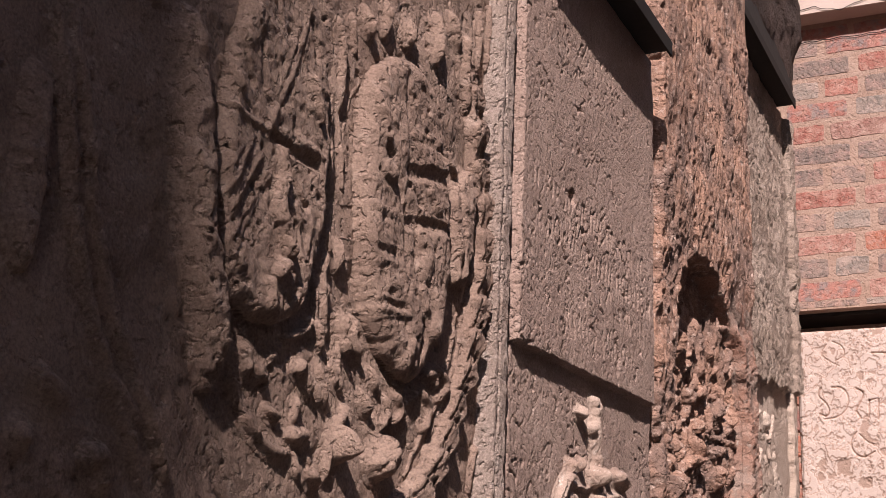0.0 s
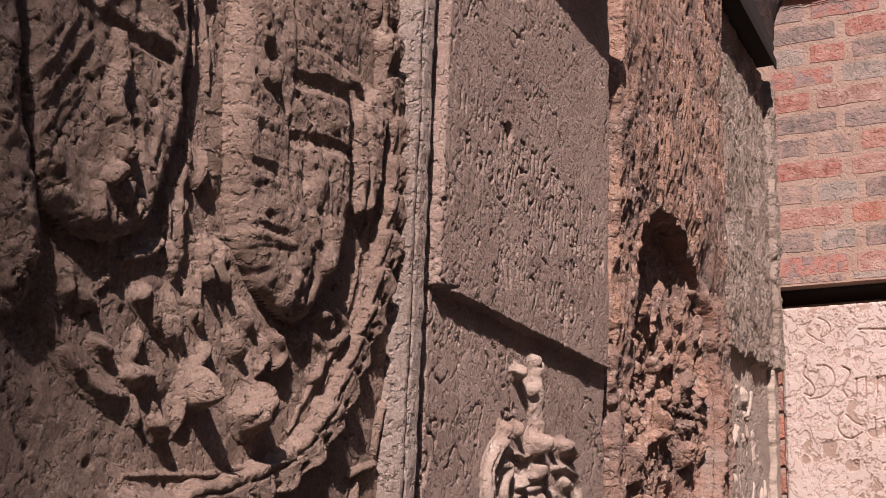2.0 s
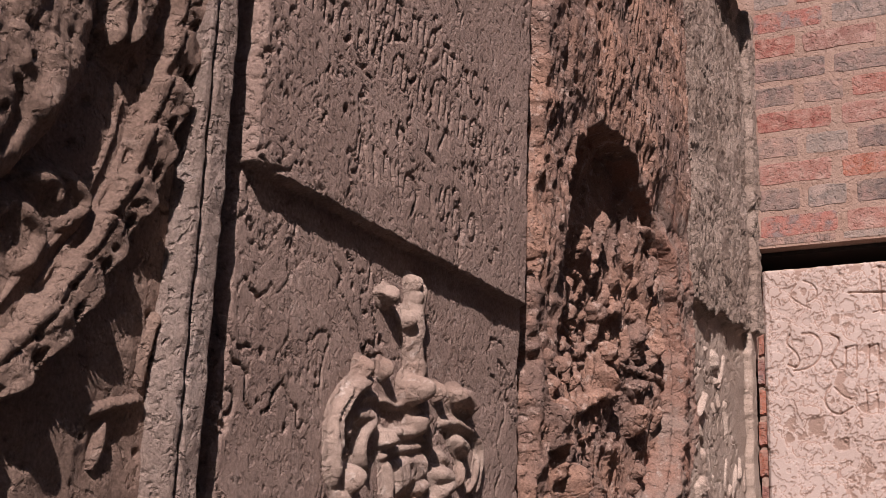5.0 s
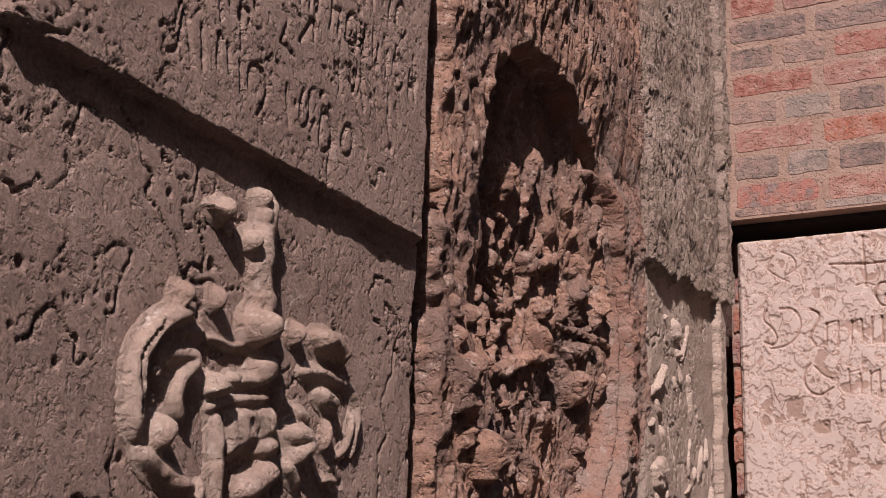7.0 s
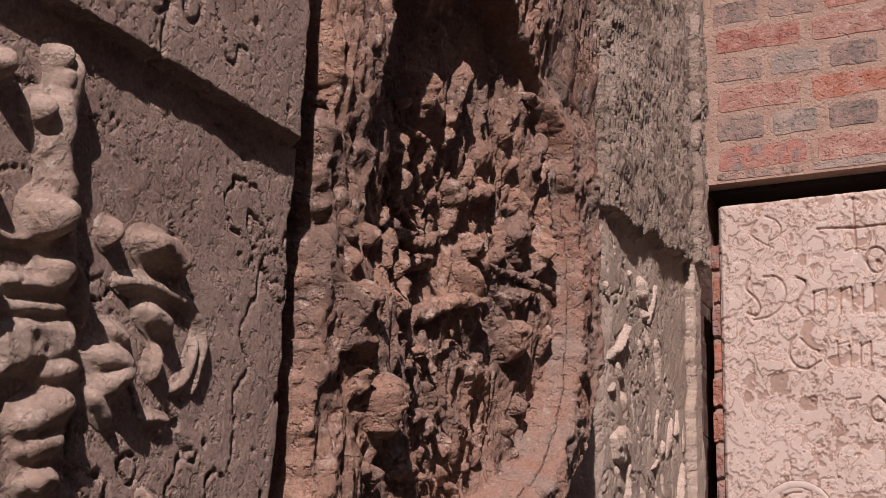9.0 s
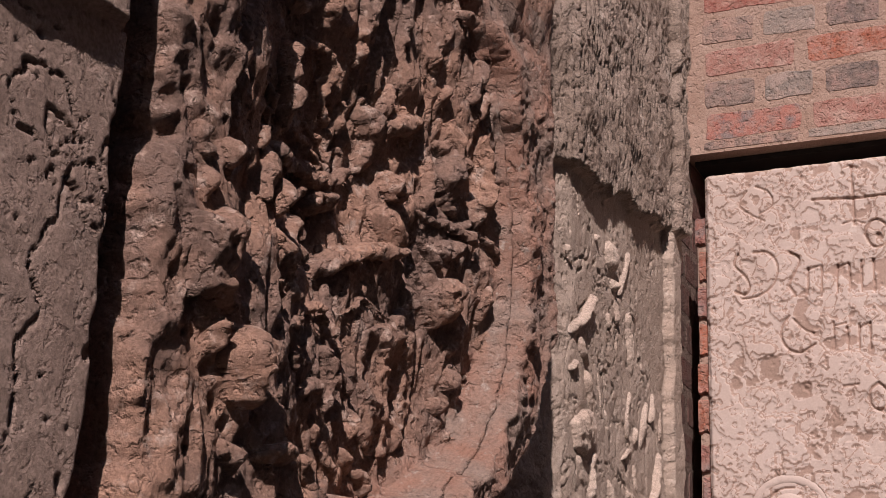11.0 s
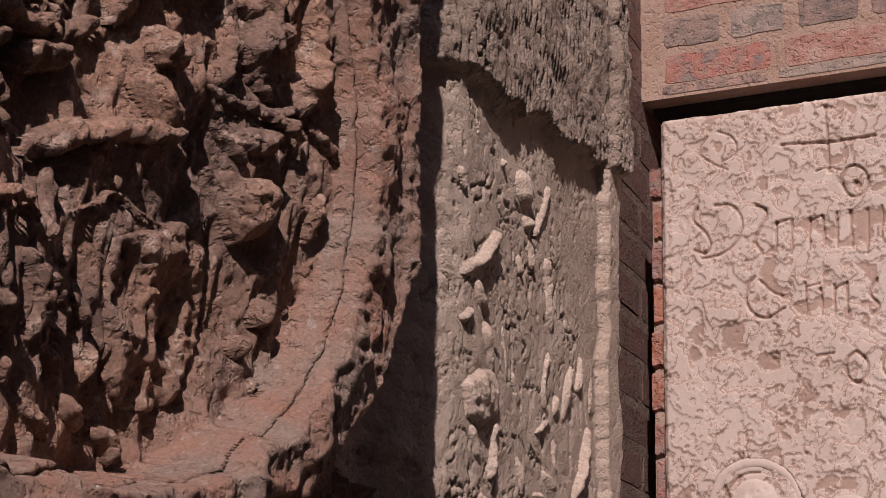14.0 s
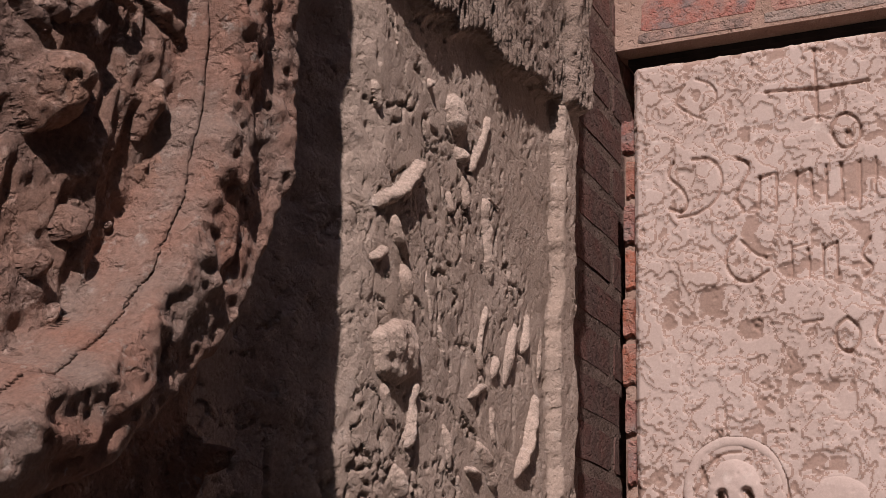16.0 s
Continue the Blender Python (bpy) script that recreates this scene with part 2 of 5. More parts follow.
MORTAR = stone("mortar", (0.37, 0.255, 0.20), (0.32, 0.21, 0.16), (0.42, 0.315, 0.255), bump=0.0016, patch=14, speck=0.3)
GROUND_STONE = stone("ground_stone", (0.30, 0.26, 0.23), (0.22, 0.19, 0.17), (0.38, 0.33, 0.30), patch=3)
# Dark brown stands in for the shade lying on the cornice block
SHADE_STONE = stone("shade_brown_cornice", (0.085, 0.055, 0.045), (0.06, 0.04, 0.033), (0.12, 0.085, 0.07))
PLASTER = stone("plaster", (0.40, 0.33, 0.29), (0.34, 0.27, 0.23), (0.46, 0.39, 0.35), patch=2)


def metal(name, color, rough):
    m = bpy.data.materials.new(name)
    m.use_nodes = True
    nt = m.node_tree
    bsdf = nt.nodes["Principled BSDF"]
    n = noise_node(nt, 40.0, 5.0, 0.6)
    nt.links.new(mix_color(nt, ramp(nt, n, 0.35, 0.7), color, tuple(c * 1.8 + 0.01 for c in color)), bsdf.inputs["Base Color"])
    nt.links.new(ramp(nt, n, -1.2, 1.0), bsdf.inputs["Roughness"])
    bsdf.inputs["Specular IOR Level"].default_value = 0.2
    return m


DARK_METAL = metal("dark_metal", (0.010, 0.008, 0.007), 0.5)


def brick_material(name, base, dark, second, smeared=0.5):
    m = stone(name, base, dark, tuple(min(1, c * 1.25 + 0.04) for c in base), bump=0.0022, patch=18, speck=0.45)
    nt = m.node_tree
    bsdf = nt.nodes["Principled BSDF"]
    old = bsdf.inputs["Base Color"].links[0].from_socket
    info = nt.nodes.new("ShaderNodeObjectInfo")
    tone = mix_color(nt, info.outputs["Random"], (0.70, 0.74, 0.76), (1.0, 1.02, 1.02))
    col = mix_color(nt, 1.0, old, tone, 'MULTIPLY')
    burnt = ramp(nt, noise_node(nt, 26.0, 6.0, 0.7), 0.47, 0.62)
    col = mix_color(nt, burnt, col, second)
    smear = ramp(nt, noise_node(nt, 48.0, 10.0, 0.85), 0.44, 0.6)
    cap = nt.nodes.new("ShaderNodeMath")
    cap.operation = 'MULTIPLY'
    nt.links.new(smear, cap.inputs[0])
    cap.inputs[1].default_value = smeared
    col = mix_color(nt, cap.outputs[0], col, (0.38, 0.265, 0.21))
    place = nt.nodes.new("ShaderNodeNewGeometry").outputs["Position"]
    for n in [n for n in nt.nodes if n.type == 'TEX_NOISE']:
        nt.links.new(place, n.inputs["Vector"])
    nt.links.new(col, bsdf.inputs["Base Color"])
    return m


BRICKS = {
    "r": brick_material("red_brick", (0.37, 0.13, 0.098), (0.32, 0.108, 0.082), (0.42, 0.225, 0.18)),
    "p": brick_material("pink_brick", (0.38, 0.18, 0.145), (0.33, 0.145, 0.113), (0.44, 0.28, 0.23)),
    "o": brick_material("orange_brick", (0.44, 0.12, 0.06), (0.40, 0.14, 0.09), (0.43, 0.21, 0.165), 0.6),
    "g": brick_material("grey_brick", (0.235, 0.172, 0.148), (0.18, 0.132, 0.118), (0.31, 0.20, 0.17)),
    "l": brick_material("light_grey_brick", (0.315, 0.248, 0.21), (0.265, 0.21, 0.18), (0.36, 0.27, 0.23), 0.4),
    "m": brick_material("mottled_brick", (0.40, 0.155, 0.12), (0.33, 0.13, 0.105), (0.22, 0.17, 0.16)),
    # darker brick: the west wall's shade is put into its colour
    "s": brick_material("shaded_brick", (0.19, 0.085, 0.068), (0.14, 0.08, 0.068), (0.14, 0.085, 0.07), 0.15),
    "b": brick_material("brown_brick", (0.33, 0.22, 0.18), (0.25, 0.18, 0.155), (0.40, 0.25, 0.20)),
}

# ---- ground and walls ----
WALL_X, BRICK_Y, LOW_Y, LEDGE_Z = -0.648, 4.235, 4.40, 2.882
ground = part("ground", box((-60, -60, -0.3), (60, 60, 0.0)), GROUND_STONE, None)
tagged(ground, "worn grey stone paving of the yard", "ground", kind="structure")


def wall(name, lo, hi, material, label):
    return tagged(part(name, box(lo, hi), material, None), label, "wall", kind="structure")


wall_side = wall("wall_west", (-1.1, -2.0, 0), (WALL_X - 0.002, LOW_Y, 4.6), SHADED_MORTAR, "brick wall behind the stone slabs, shade painted into its brick and mortar")
wall_end = wall("wall_north", (-1.1, BRICK_Y + 0.0022, LEDGE_Z), (2.6, 4.9, 3.772), MORTAR, "sunlit brick wall of red and grey bricks in pale mortar")
wall_end_low = wall("wall_north_low", (-1.1, LOW_Y + 0.006, 0), (2.6, 4.9, LEDGE_Z), MORTAR, "recessed brick wall behind the pale slab")
wall_end_gap = wall("wall_north_gap", (-1.1, BRICK_Y + 0.06, 3.772), (2.6, 4.9, 3.86), MORTAR, "recessed course of red bricks under the coping")
wall_cap = wall("wall_north_cap", (-1.1, BRICK_Y - 0.02, 3.86), (2.6, 4.9, 4.6), PALE_STONE, "pale stone coping on the brick wall")
lintel = part("lintel", box((-0.638, BRICK_Y + 0.04, LEDGE_Z - 0.012), (2.5, LOW_Y + 0.004, LEDGE_Z - 0.001)), DARK_METAL, None)
tagged(lintel, "black steel lintel plate under the brick wall", "lintel", kind="structure")
# Unseen wall, added to cut the sky light from the east
sky_blocker = wall("wall_east", (2.6, -4.5, 0), (3.0, 4.9, 7.5), PLASTER, "unseen plain wall added to block sky light from the east")
# Tall block out of view, added to throw the soft shadow on the first slab
shade_caster = wall("wall_south", (-1.1, -9.0, 0), (2.3, -6.26, 9.6), PLASTER, "unseen tall block added to shade the first slab")


# ---- stone slabs ----
def arms_left_shield(r):
    r.plate([(1.037, 2.346), (1.002, 2.306), (0.986, 2.256), (0.977, 2.192), (0.977, 2.133), (0.987, 2.088), (1.003, 2.055), (1.020, 2.037), (1.052, 2.026), (1.084, 2.029), (1.123, 2.049), (1.144, 2.095), (1.160, 2.154), (1.160, 2.226), (1.146, 2.295), (1.120, 2.341), (1.089, 2.361)], 0.0156, 0.016)
    r.stroke([(0.975, 2.191), (1.005, 2.191), (1.044, 2.192)], 0.0033, 0.00168)
    r.stroke([(1.044, 2.194), (1.066, 2.232), (1.091, 2.303), (1.094, 2.327)], 0.0038, 0.00168)
    r.stroke([(1.056, 2.238), (1.070, 2.271), (1.080, 2.309)], 0.0029, 0.00112)
    r.stroke([(1.069, 2.249), (1.091, 2.298)], 0.0030, -0.0011)
    r.stroke([(1.024, 2.178), (0.997, 2.133), (0.970, 2.095)], 0.0026, 0.0014)
    r.stroke([(1.029, 2.172), (1.002, 2.125), (0.968, 2.085)], 0.0026, -0.0011)
    r.stroke([(1.039, 2.168), (1.011, 2.123), (0.971, 2.079)], 0.0026, 0.0014)
    r.stroke([(1.044, 2.163), (1.013, 2.109), (0.974, 2.071)], 0.0026, -0.0011)
    r.stroke([(1.047, 2.156), (1.022, 2.108), (0.983, 2.064)], 0.0026, 0.00112)
    r.stroke([(1.051, 2.147), (1.031, 2.101), (0.997, 2.052)], 0.0033, -0.00132)
    r.stroke([(1.012, 2.168), (0.980, 2.132)], 0.0025, 0.00084)
    r.stroke([(0.996, 2.061), (1.030, 2.052)], 0.0033, -0.00088)
    r.stroke([(1.053, 2.191), (1.091, 2.191), (1.131, 2.192)], 0.0066, -0.0048)
    r.stroke([(1.069, 2.182), (1.074, 2.161)], 0.0086, 0.0084)
    r.stroke([(1.069, 2.149), (1.065, 2.127), (1.078, 2.116), (1.085, 2.098)], 0.0099, 0.0105)
    r.stroke([(1.079, 2.081), (1.071, 2.073)], 0.0083, 0.0091)
    r.stroke([(1.059, 2.060), (1.066, 2.041)], 0.0061, 0.007)
    r.stroke([(1.094, 2.168), (1.117, 2.145)], 0.0052, -0.0032)
    r.stroke([(1.104, 2.204), (1.138, 2.203)], 0.0047, 0.00168)
    r.stroke([(1.110, 2.163), (1.128, 2.143), (1.122, 2.109)], 0.0038, 0.00168)
    r.stroke([(1.099, 2.123), (1.109, 2.085), (1.101, 2.052)], 0.0051, -0.0032)
    r.stroke([(0.990, 2.256), (1.002, 2.235), (1.012, 2.224)], 0.0067, -0.004)
    r.stroke([(0.977, 2.229), (0.993, 2.211)], 0.0052, 0.0042)
    r.stroke([(1.023, 2.271), (1.034, 2.229)], 0.0049, -0.0024)
    r.stroke([(0.993, 2.079), (1.020, 2.064)], 0.0045, 0.00168)
    r.stroke([(1.111, 2.267), (1.130, 2.236)], 0.0063, 0.0056)
    r.stroke([(1.103, 2.320), (1.118, 2.293)], 0.0047, -0.0032)


def pale_marks(r):
    r.stroke([(-0.294, 2.768), (-0.294, 2.710), (-0.295, 2.651)], 0.003, -0.0051)
    r.stroke([(-0.369, 2.708), (-0.297, 2.704), (-0.219, 2.705)], 0.003, -0.0051)
    r.stroke([(-0.307, 2.768), (-0.294, 2.771), (-0.279, 2.761)], 0.0025, -0.0034)
    r.stroke([(-0.316, 2.654), (-0.295, 2.660), (-0.275, 2.651)], 0.0025, -0.0034)
    r.stroke([(-0.276, 2.630), (-0.266, 2.656), (-0.250, 2.658), (-0.235, 2.642), (-0.234, 2.620), (-0.247, 2.602), (-0.265, 2.604), (-0.276, 2.630)], 0.003, -0.0051)
    r.stroke([(-0.253, 2.627), (-0.249, 2.622)], 0.006, -0.0051)
    r.stroke([(-0.516, 2.613), (-0.525, 2.595), (-0.507, 2.575), (-0.492, 2.550), (-0.500, 2.528), (-0.521, 2.540)], 0.003, -0.0051)
    r.stroke([(-0.485, 2.613), (-0.454, 2.614), (-0.437, 2.584), (-0.442, 2.553), (-0.473, 2.525), (-0.508, 2.524)], 0.003, -0.00425)
    r.stroke([(-0.419, 2.609), (-0.394, 2.597), (-0.405, 2.571), (-0.421, 2.546), (-0.409, 2.522)], 0.003, -0.0051)
    r.stroke([(-0.382, 2.573), (-0.386, 2.524)], 0.003, -0.0051)
    r.stroke([(-0.357, 2.574), (-0.361, 2.519)], 0.003, -0.0051)
    r.stroke([(-0.382, 2.570), (-0.359, 2.576)], 0.0025, -0.0034)
    r.stroke([(-0.329, 2.575), (-0.332, 2.522)], 0.003, -0.0051)
    r.stroke([(-0.307, 2.576), (-0.308, 2.528)], 0.003, -0.0051)
    r.stroke([(-0.328, 2.570), (-0.309, 2.578)], 0.0025, -0.0034)
    r.stroke([(-0.285, 2.578), (-0.287, 2.521)], 0.003, -0.0051)
    r.stroke([(-0.264, 2.580), (-0.265, 2.520)], 0.003, -0.0051)
    r.stroke([(-0.238, 2.581), (-0.241, 2.507)], 0.003, -0.0051)
    r.stroke([(-0.216, 2.582), (-0.217, 2.530)], 0.003, -0.0051)
    r.stroke([(-0.423, 2.484), (-0.441, 2.459), (-0.433, 2.423), (-0.404, 2.408), (-0.375, 2.427)], 0.003, -0.0051)
    r.stroke([(-0.415, 2.478), (-0.394, 2.454), (-0.378, 2.448)], 0.0025, -0.00425)
    r.stroke([(-0.340, 2.466), (-0.341, 2.415)], 0.003, -0.0051)
    r.stroke([(-0.317, 2.455), (-0.317, 2.411)], 0.003, -0.0051)
    r.stroke([(-0.296, 2.460), (-0.297, 2.411)], 0.003, -0.0051)
    r.stroke([(-0.276, 2.460), (-0.277, 2.411)], 0.003, -0.0051)
    r.stroke([(-0.338, 2.459), (-0.318, 2.464)], 0.0025, -0.0034)
    r.stroke([(-0.295, 2.453), (-0.278, 2.460)], 0.0025, -0.0034)
    r.stroke([(-0.229, 2.463), (-0.246, 2.439), (-0.224, 2.420), (-0.240, 2.405)], 0.003, -0.0051)
    r.stroke([(-0.329, 2.346), (-0.302, 2.348)], 0.0025, -0.00425)
    r.stroke([(-0.266, 2.348), (-0.284, 2.335), (-0.285, 2.310), (-0.271, 2.294), (-0.253, 2.306), (-0.250, 2.332), (-0.266, 2.348)], 0.003, -0.0051)
    r.stroke([(-0.220, 2.350), (-0.233, 2.323), (-0.223, 2.306)], 0.003, -0.0051)
    r.stroke([(-0.508, 2.102), (-0.500, 2.142), (-0.477, 2.171), (-0.440, 2.184), (-0.408, 2.179), (-0.381, 2.162), (-0.364, 2.130), (-0.359, 2.098)], 0.004, -0.0068)
    r.stroke([(-0.490, 2.102), (-0.478, 2.137), (-0.453, 2.161), (-0.424, 2.164)], 0.0025, -0.0034)
    r.stroke([(-0.457, 2.107), (-0.455, 2.097)], 0.006, -0.0153)
    r.stroke([(-0.412, 2.106), (-0.409, 2.096)], 0.006, -0.0153)
    r.stroke([(-0.482, 2.142), (-0.474, 2.117)], 0.005, -0.0051)
    r.stroke([(-0.495, 2.742), (-0.514, 2.716), (-0.487, 2.689), (-0.461, 2.675)], 0.0025, -0.0034)
    r.stroke([(-0.477, 2.749), (-0.449, 2.735), (-0.443, 2.706), (-0.470, 2.691)], 0.0025, -0.0034)


def grey_relief(r):
    r.blob(3.291, 2.365, 0.0189, 0.0201, 0.0154)
    r.stroke([(3.267, 2.344), (3.271, 2.340)], 0.0049, -0.0084)
    r.stroke([(3.302, 2.357), (3.303, 2.350)], 0.0051, -0.0084)
    r.rise([(3.299, 2.332), (3.314, 2.328)], 0.0065, 0.0105)
    r.rise([(3.367, 2.391), (3.353, 2.351), (3.333, 2.326)], 0.0045, 0.0072)
    r.rise([(3.316, 2.310), (3.321, 2.281)], 0.0050, 0.00803)
    r.rise([(3.284, 2.284), (3.293, 2.264)], 0.0042, 0.00671)
    r.blob(3.232, 2.376, 0.0034, 0.0059, 0.007)
    r.rise([(3.219, 2.288), (3.190, 2.255), (3.146, 2.227)], 0.0065, 0.0105)
    r.rise([(3.174, 2.225), (3.181, 2.207), (3.202, 2.196)], 0.0051, 0.00814)
    r.rise([(3.139, 2.178), (3.162, 2.191)], 0.0050, 0.00797)
    r.rise([(3.367, 2.302), (3.376, 2.276), (3.388, 2.224)], 0.0059, 0.00948)
    r.rise([(3.371, 2.305), (3.413, 2.307)], 0.0023, 0.00366)
    r.plate([(3.149, 2.111), (3.179, 2.134), (3.215, 2.137), (3.229, 2.118), (3.224, 2.095), (3.186, 2.077), (3.158, 2.082)], 0.0108, 0.014)
    r.rise([(3.194, 2.184), (3.212, 2.140)], 0.0057, 0.0091)
    r.rise([(3.170, 2.074), (3.189, 2.049)], 0.0048, 0.00766)
    r.rise([(3.229, 2.086), (3.223, 2.048), (3.219, 2.031)], 0.0055, 0.00882)
    r.rise([(3.196, 2.009), (3.212, 1.989)], 0.0071, 0.0114)
    r.rise([(3.379, 2.193), (3.363, 2.159), (3.372, 2.131)], 0.0035, 0.0056)
    r.rise([(3.454, 2.192), (3.430, 2.130)], 0.0058, 0.00925)
    r.rise([(3.489, 2.213), (3.479, 2.171)], 0.0045, 0.00724)
    r.rise([(3.515, 2.129), (3.497, 2.076), (3.466, 2.041)], 0.0059, 0.00942)
    r.rise([(3.409, 2.151), (3.400, 2.130)], 0.0050, 0.00794)
    r.rise([(3.344, 2.096), (3.389, 2.116)], 0.0042, 0.00672)
    r.rise([(3.274, 2.150), (3.292, 2.120)], 0.0026, 0.00422)
    r.rise([(3.348, 2.031), (3.376, 2.029)], 0.0047, 0.00752)
    r.rise([(3.239, 2.197), (3.255, 2.151)], 0.0026, 0.00417)
    r.rise([(3.403, 2.097), (3.412, 2.064)], 0.0035, 0.00556)
    r.rise([(3.292, 2.061), (3.308, 2.025)], 0.0038, 0.00616)
    r.rise([(3.159, 2.414), (3.166, 2.382)], 0.0020, 0.00324)
    r.rise([(3.130, 2.337), (3.140, 2.314)], 0.0039, 0.0062)
    r.rise([(3.373, 2.057), (3.405, 2.022)], 0.0055, 0.00873)
    r.rise([(3.532, 2.198), (3.524, 2.151)], 0.0031, 0.00491)


def cave_rim(r):
    r.plate([(2.918, 2.015), (2.916, 2.021), (2.915, 2.013), (2.915, 1.999), (2.922, 1.950), (2.925, 1.950), (2.920, 1.985), (2.919, 1.997)], 0.045, 0.012)
    r.plate([(2.904, 1.948), (2.898, 1.982), (2.893, 1.990), (2.893, 1.969), (2.894, 1.946)], 0.035, 0.01)
    r.rise([(2.874, 1.962), (2.879, 1.948)], 0.0035, 0.00566)
    r.rise([(2.881, 1.983), (2.896, 1.979)], 0.0023, 0.00364)


def cave_figures(r):
    r.rise([(2.367, 2.135), (2.369, 2.157), (2.389, 2.178), (2.422, 2.194), (2.454, 2.198), (2.489, 2.195), (2.517, 2.201), (2.554, 2.225)], 0.0087, 0.0139)
    r.blob(2.384, 2.141, 0.0082, 0.0167, 0.01882)
    r.rise([(2.403, 2.207), (2.435, 2.209), (2.469, 2.203)], 0.0029, 0.00456)
    r.rise([(2.475, 2.240), (2.509, 2.229), (2.530, 2.218)], 0.0031, 0.00492)
    r.rise([(2.539, 2.243), (2.516, 2.223)], 0.0036, 0.00576)
    r.rise([(2.589, 2.315), (2.578, 2.266), (2.566, 2.232)], 0.0077, 0.0124)
    r.rise([(2.597, 2.235), (2.614, 2.218)], 0.0123, 0.0197)
    r.rise([(2.589, 2.202), (2.606, 2.171)], 0.0109, 0.0174)
    r.rise([(2.505, 2.121), (2.535, 2.140), (2.579, 2.162), (2.620, 2.167)], 0.0084, 0.0135)
    r.rise([(2.425, 2.104), (2.427, 2.130), (2.449, 2.151), (2.474, 2.153), (2.485, 2.140)], 0.0066, 0.0105)
    r.rise([(2.470, 2.135), (2.477, 2.121)], 0.0057, 0.00909)
    r.rise([(2.387, 2.116), (2.398, 2.101)], 0.0061, 0.00975)
    r.rise([(2.384, 2.074), (2.399, 2.067)], 0.0043, 0.00684)
    r.rise([(2.402, 2.099), (2.419, 2.078), (2.433, 2.073)], 0.0044, 0.00701)
    r.rise([(2.493, 2.172), (2.530, 2.191)], 0.0103, 0.0165)
    r.rise([(2.526, 2.116), (2.521, 2.089), (2.516, 2.065)], 0.0048, 0.00775)
    r.rise([(2.699, 2.320), (2.708, 2.295), (2.694, 2.258), (2.721, 2.241)], 0.0109, 0.0174)
    r.rise([(2.745, 2.323), (2.761, 2.281)], 0.0077, 0.0122)
    r.rise([(2.667, 2.275), (2.665, 2.229)], 0.0064, 0.0102)
    r.rise([(2.654, 2.219), (2.692, 2.219), (2.754, 2.236)], 0.0047, 0.00756)
    r.rise([(2.666, 2.196), (2.698, 2.176)], 0.0041, 0.00651)
    r.rise([(2.756, 2.232), (2.804, 2.208)], 0.0051, 0.00815)
    r.rise([(2.691, 2.196), (2.716, 2.194)], 0.0107, 0.0172)
    r.plate([(2.683, 2.149), (2.696, 2.165), (2.721, 2.172), (2.731, 2.157), (2.725, 2.134), (2.699, 2.118), (2.688, 2.131)], 0.0209, 0.014)
    r.plate([(2.782, 2.127), (2.798, 2.143), (2.819, 2.157), (2.828, 2.132), (2.821, 2.109), (2.802, 2.095), (2.787, 2.101)], 0.022, 0.014)
    r.stroke([(2.748, 2.108), (2.780, 2.119), (2.807, 2.137)], 0.0025, -0.004)
    r.stroke([(2.748, 2.099), (2.786, 2.111), (2.811, 2.125)], 0.0025, -0.004)
    r.rise([(2.851, 2.157), (2.836, 2.188)], 0.0058, 0.00929)
    r.blob(2.735, 2.077, 0.0079, 0.0125, 0.01796)
    r.blob(2.716, 2.047, 0.0055, 0.0075, 0.0125)
    r.rise([(2.771, 2.086), (2.809, 2.076)], 0.0048, 0.00773)
    r.blob(2.735, 2.020, 0.0070, 0.0122, 0.01603)
    r.blob(2.712, 1.995, 0.0047, 0.0082, 0.01068)
    r.plate([(2.583, 2.087), (2.673, 2.136), (2.687, 2.050), (2.672, 2.001), (2.627, 1.984), (2.596, 1.996)], 0.0077, 0.01)
    r.rise([(2.544, 2.094), (2.562, 2.102), (2.572, 2.116), (2.592, 2.118), (2.614, 2.112), (2.638, 2.115)], 0.0026, 0.00417)
    r.rise([(2.556, 2.048), (2.568, 2.029)], 0.0049, 0.00785)
    r.rise([(2.621, 2.051), (2.645, 2.062), (2.675, 2.059), (2.675, 2.039)], 0.0038, 0.00607)
    r.blob(2.647, 2.048, 0.0037, 0.0088, 0.008344)
    r.rise([(2.630, 2.098), (2.659, 2.096)], 0.0065, 0.0105)
    r.rise([(2.601, 2.082), (2.600, 2.046)], 0.0046, 0.00731)
    r.rise([(2.499, 2.054), (2.517, 2.027), (2.508, 2.004)], 0.0056, 0.00899)
    r.rise([(2.459, 2.008), (2.476, 2.021), (2.492, 2.004)], 0.0063, 0.0101)
    r.rise([(2.524, 2.012), (2.543, 1.996)], 0.0057, 0.00906)
    r.rise([(2.577, 2.016), (2.571, 1.993)], 0.0058, 0.00928)
    r.rise([(2.624, 2.021), (2.635, 2.010)], 0.0051, 0.00823)
    r.rise([(2.551, 1.977), (2.575, 1.969)], 0.0067, 0.0107)
    r.rise([(2.596, 1.973), (2.624, 1.953)], 0.0070, 0.0111)
    r.rise([(2.510, 1.970), (2.540, 1.956)], 0.0055, 0.00886)
    r.rise([(2.430, 2.036), (2.440, 2.023)], 0.0043, 0.00696)
    r.rise([(2.462, 2.075), (2.493, 2.088), (2.503, 2.075)], 0.0047, 0.00756)
    r.rise([(2.416, 2.050), (2.445, 2.062)], 0.0054, 0.00857)
    r.rise([(2.549, 2.072), (2.540, 2.057)], 0.0044, 0.00699)
    r.rise([(2.488, 1.989), (2.496, 1.976)], 0.0045, 0.00717)
    r.rise([(2.667, 2.026), (2.660, 2.007)], 0.0047, 0.00754)
    r.rise([(2.619, 2.305), (2.631, 2.280)], 0.0064, 0.0102)
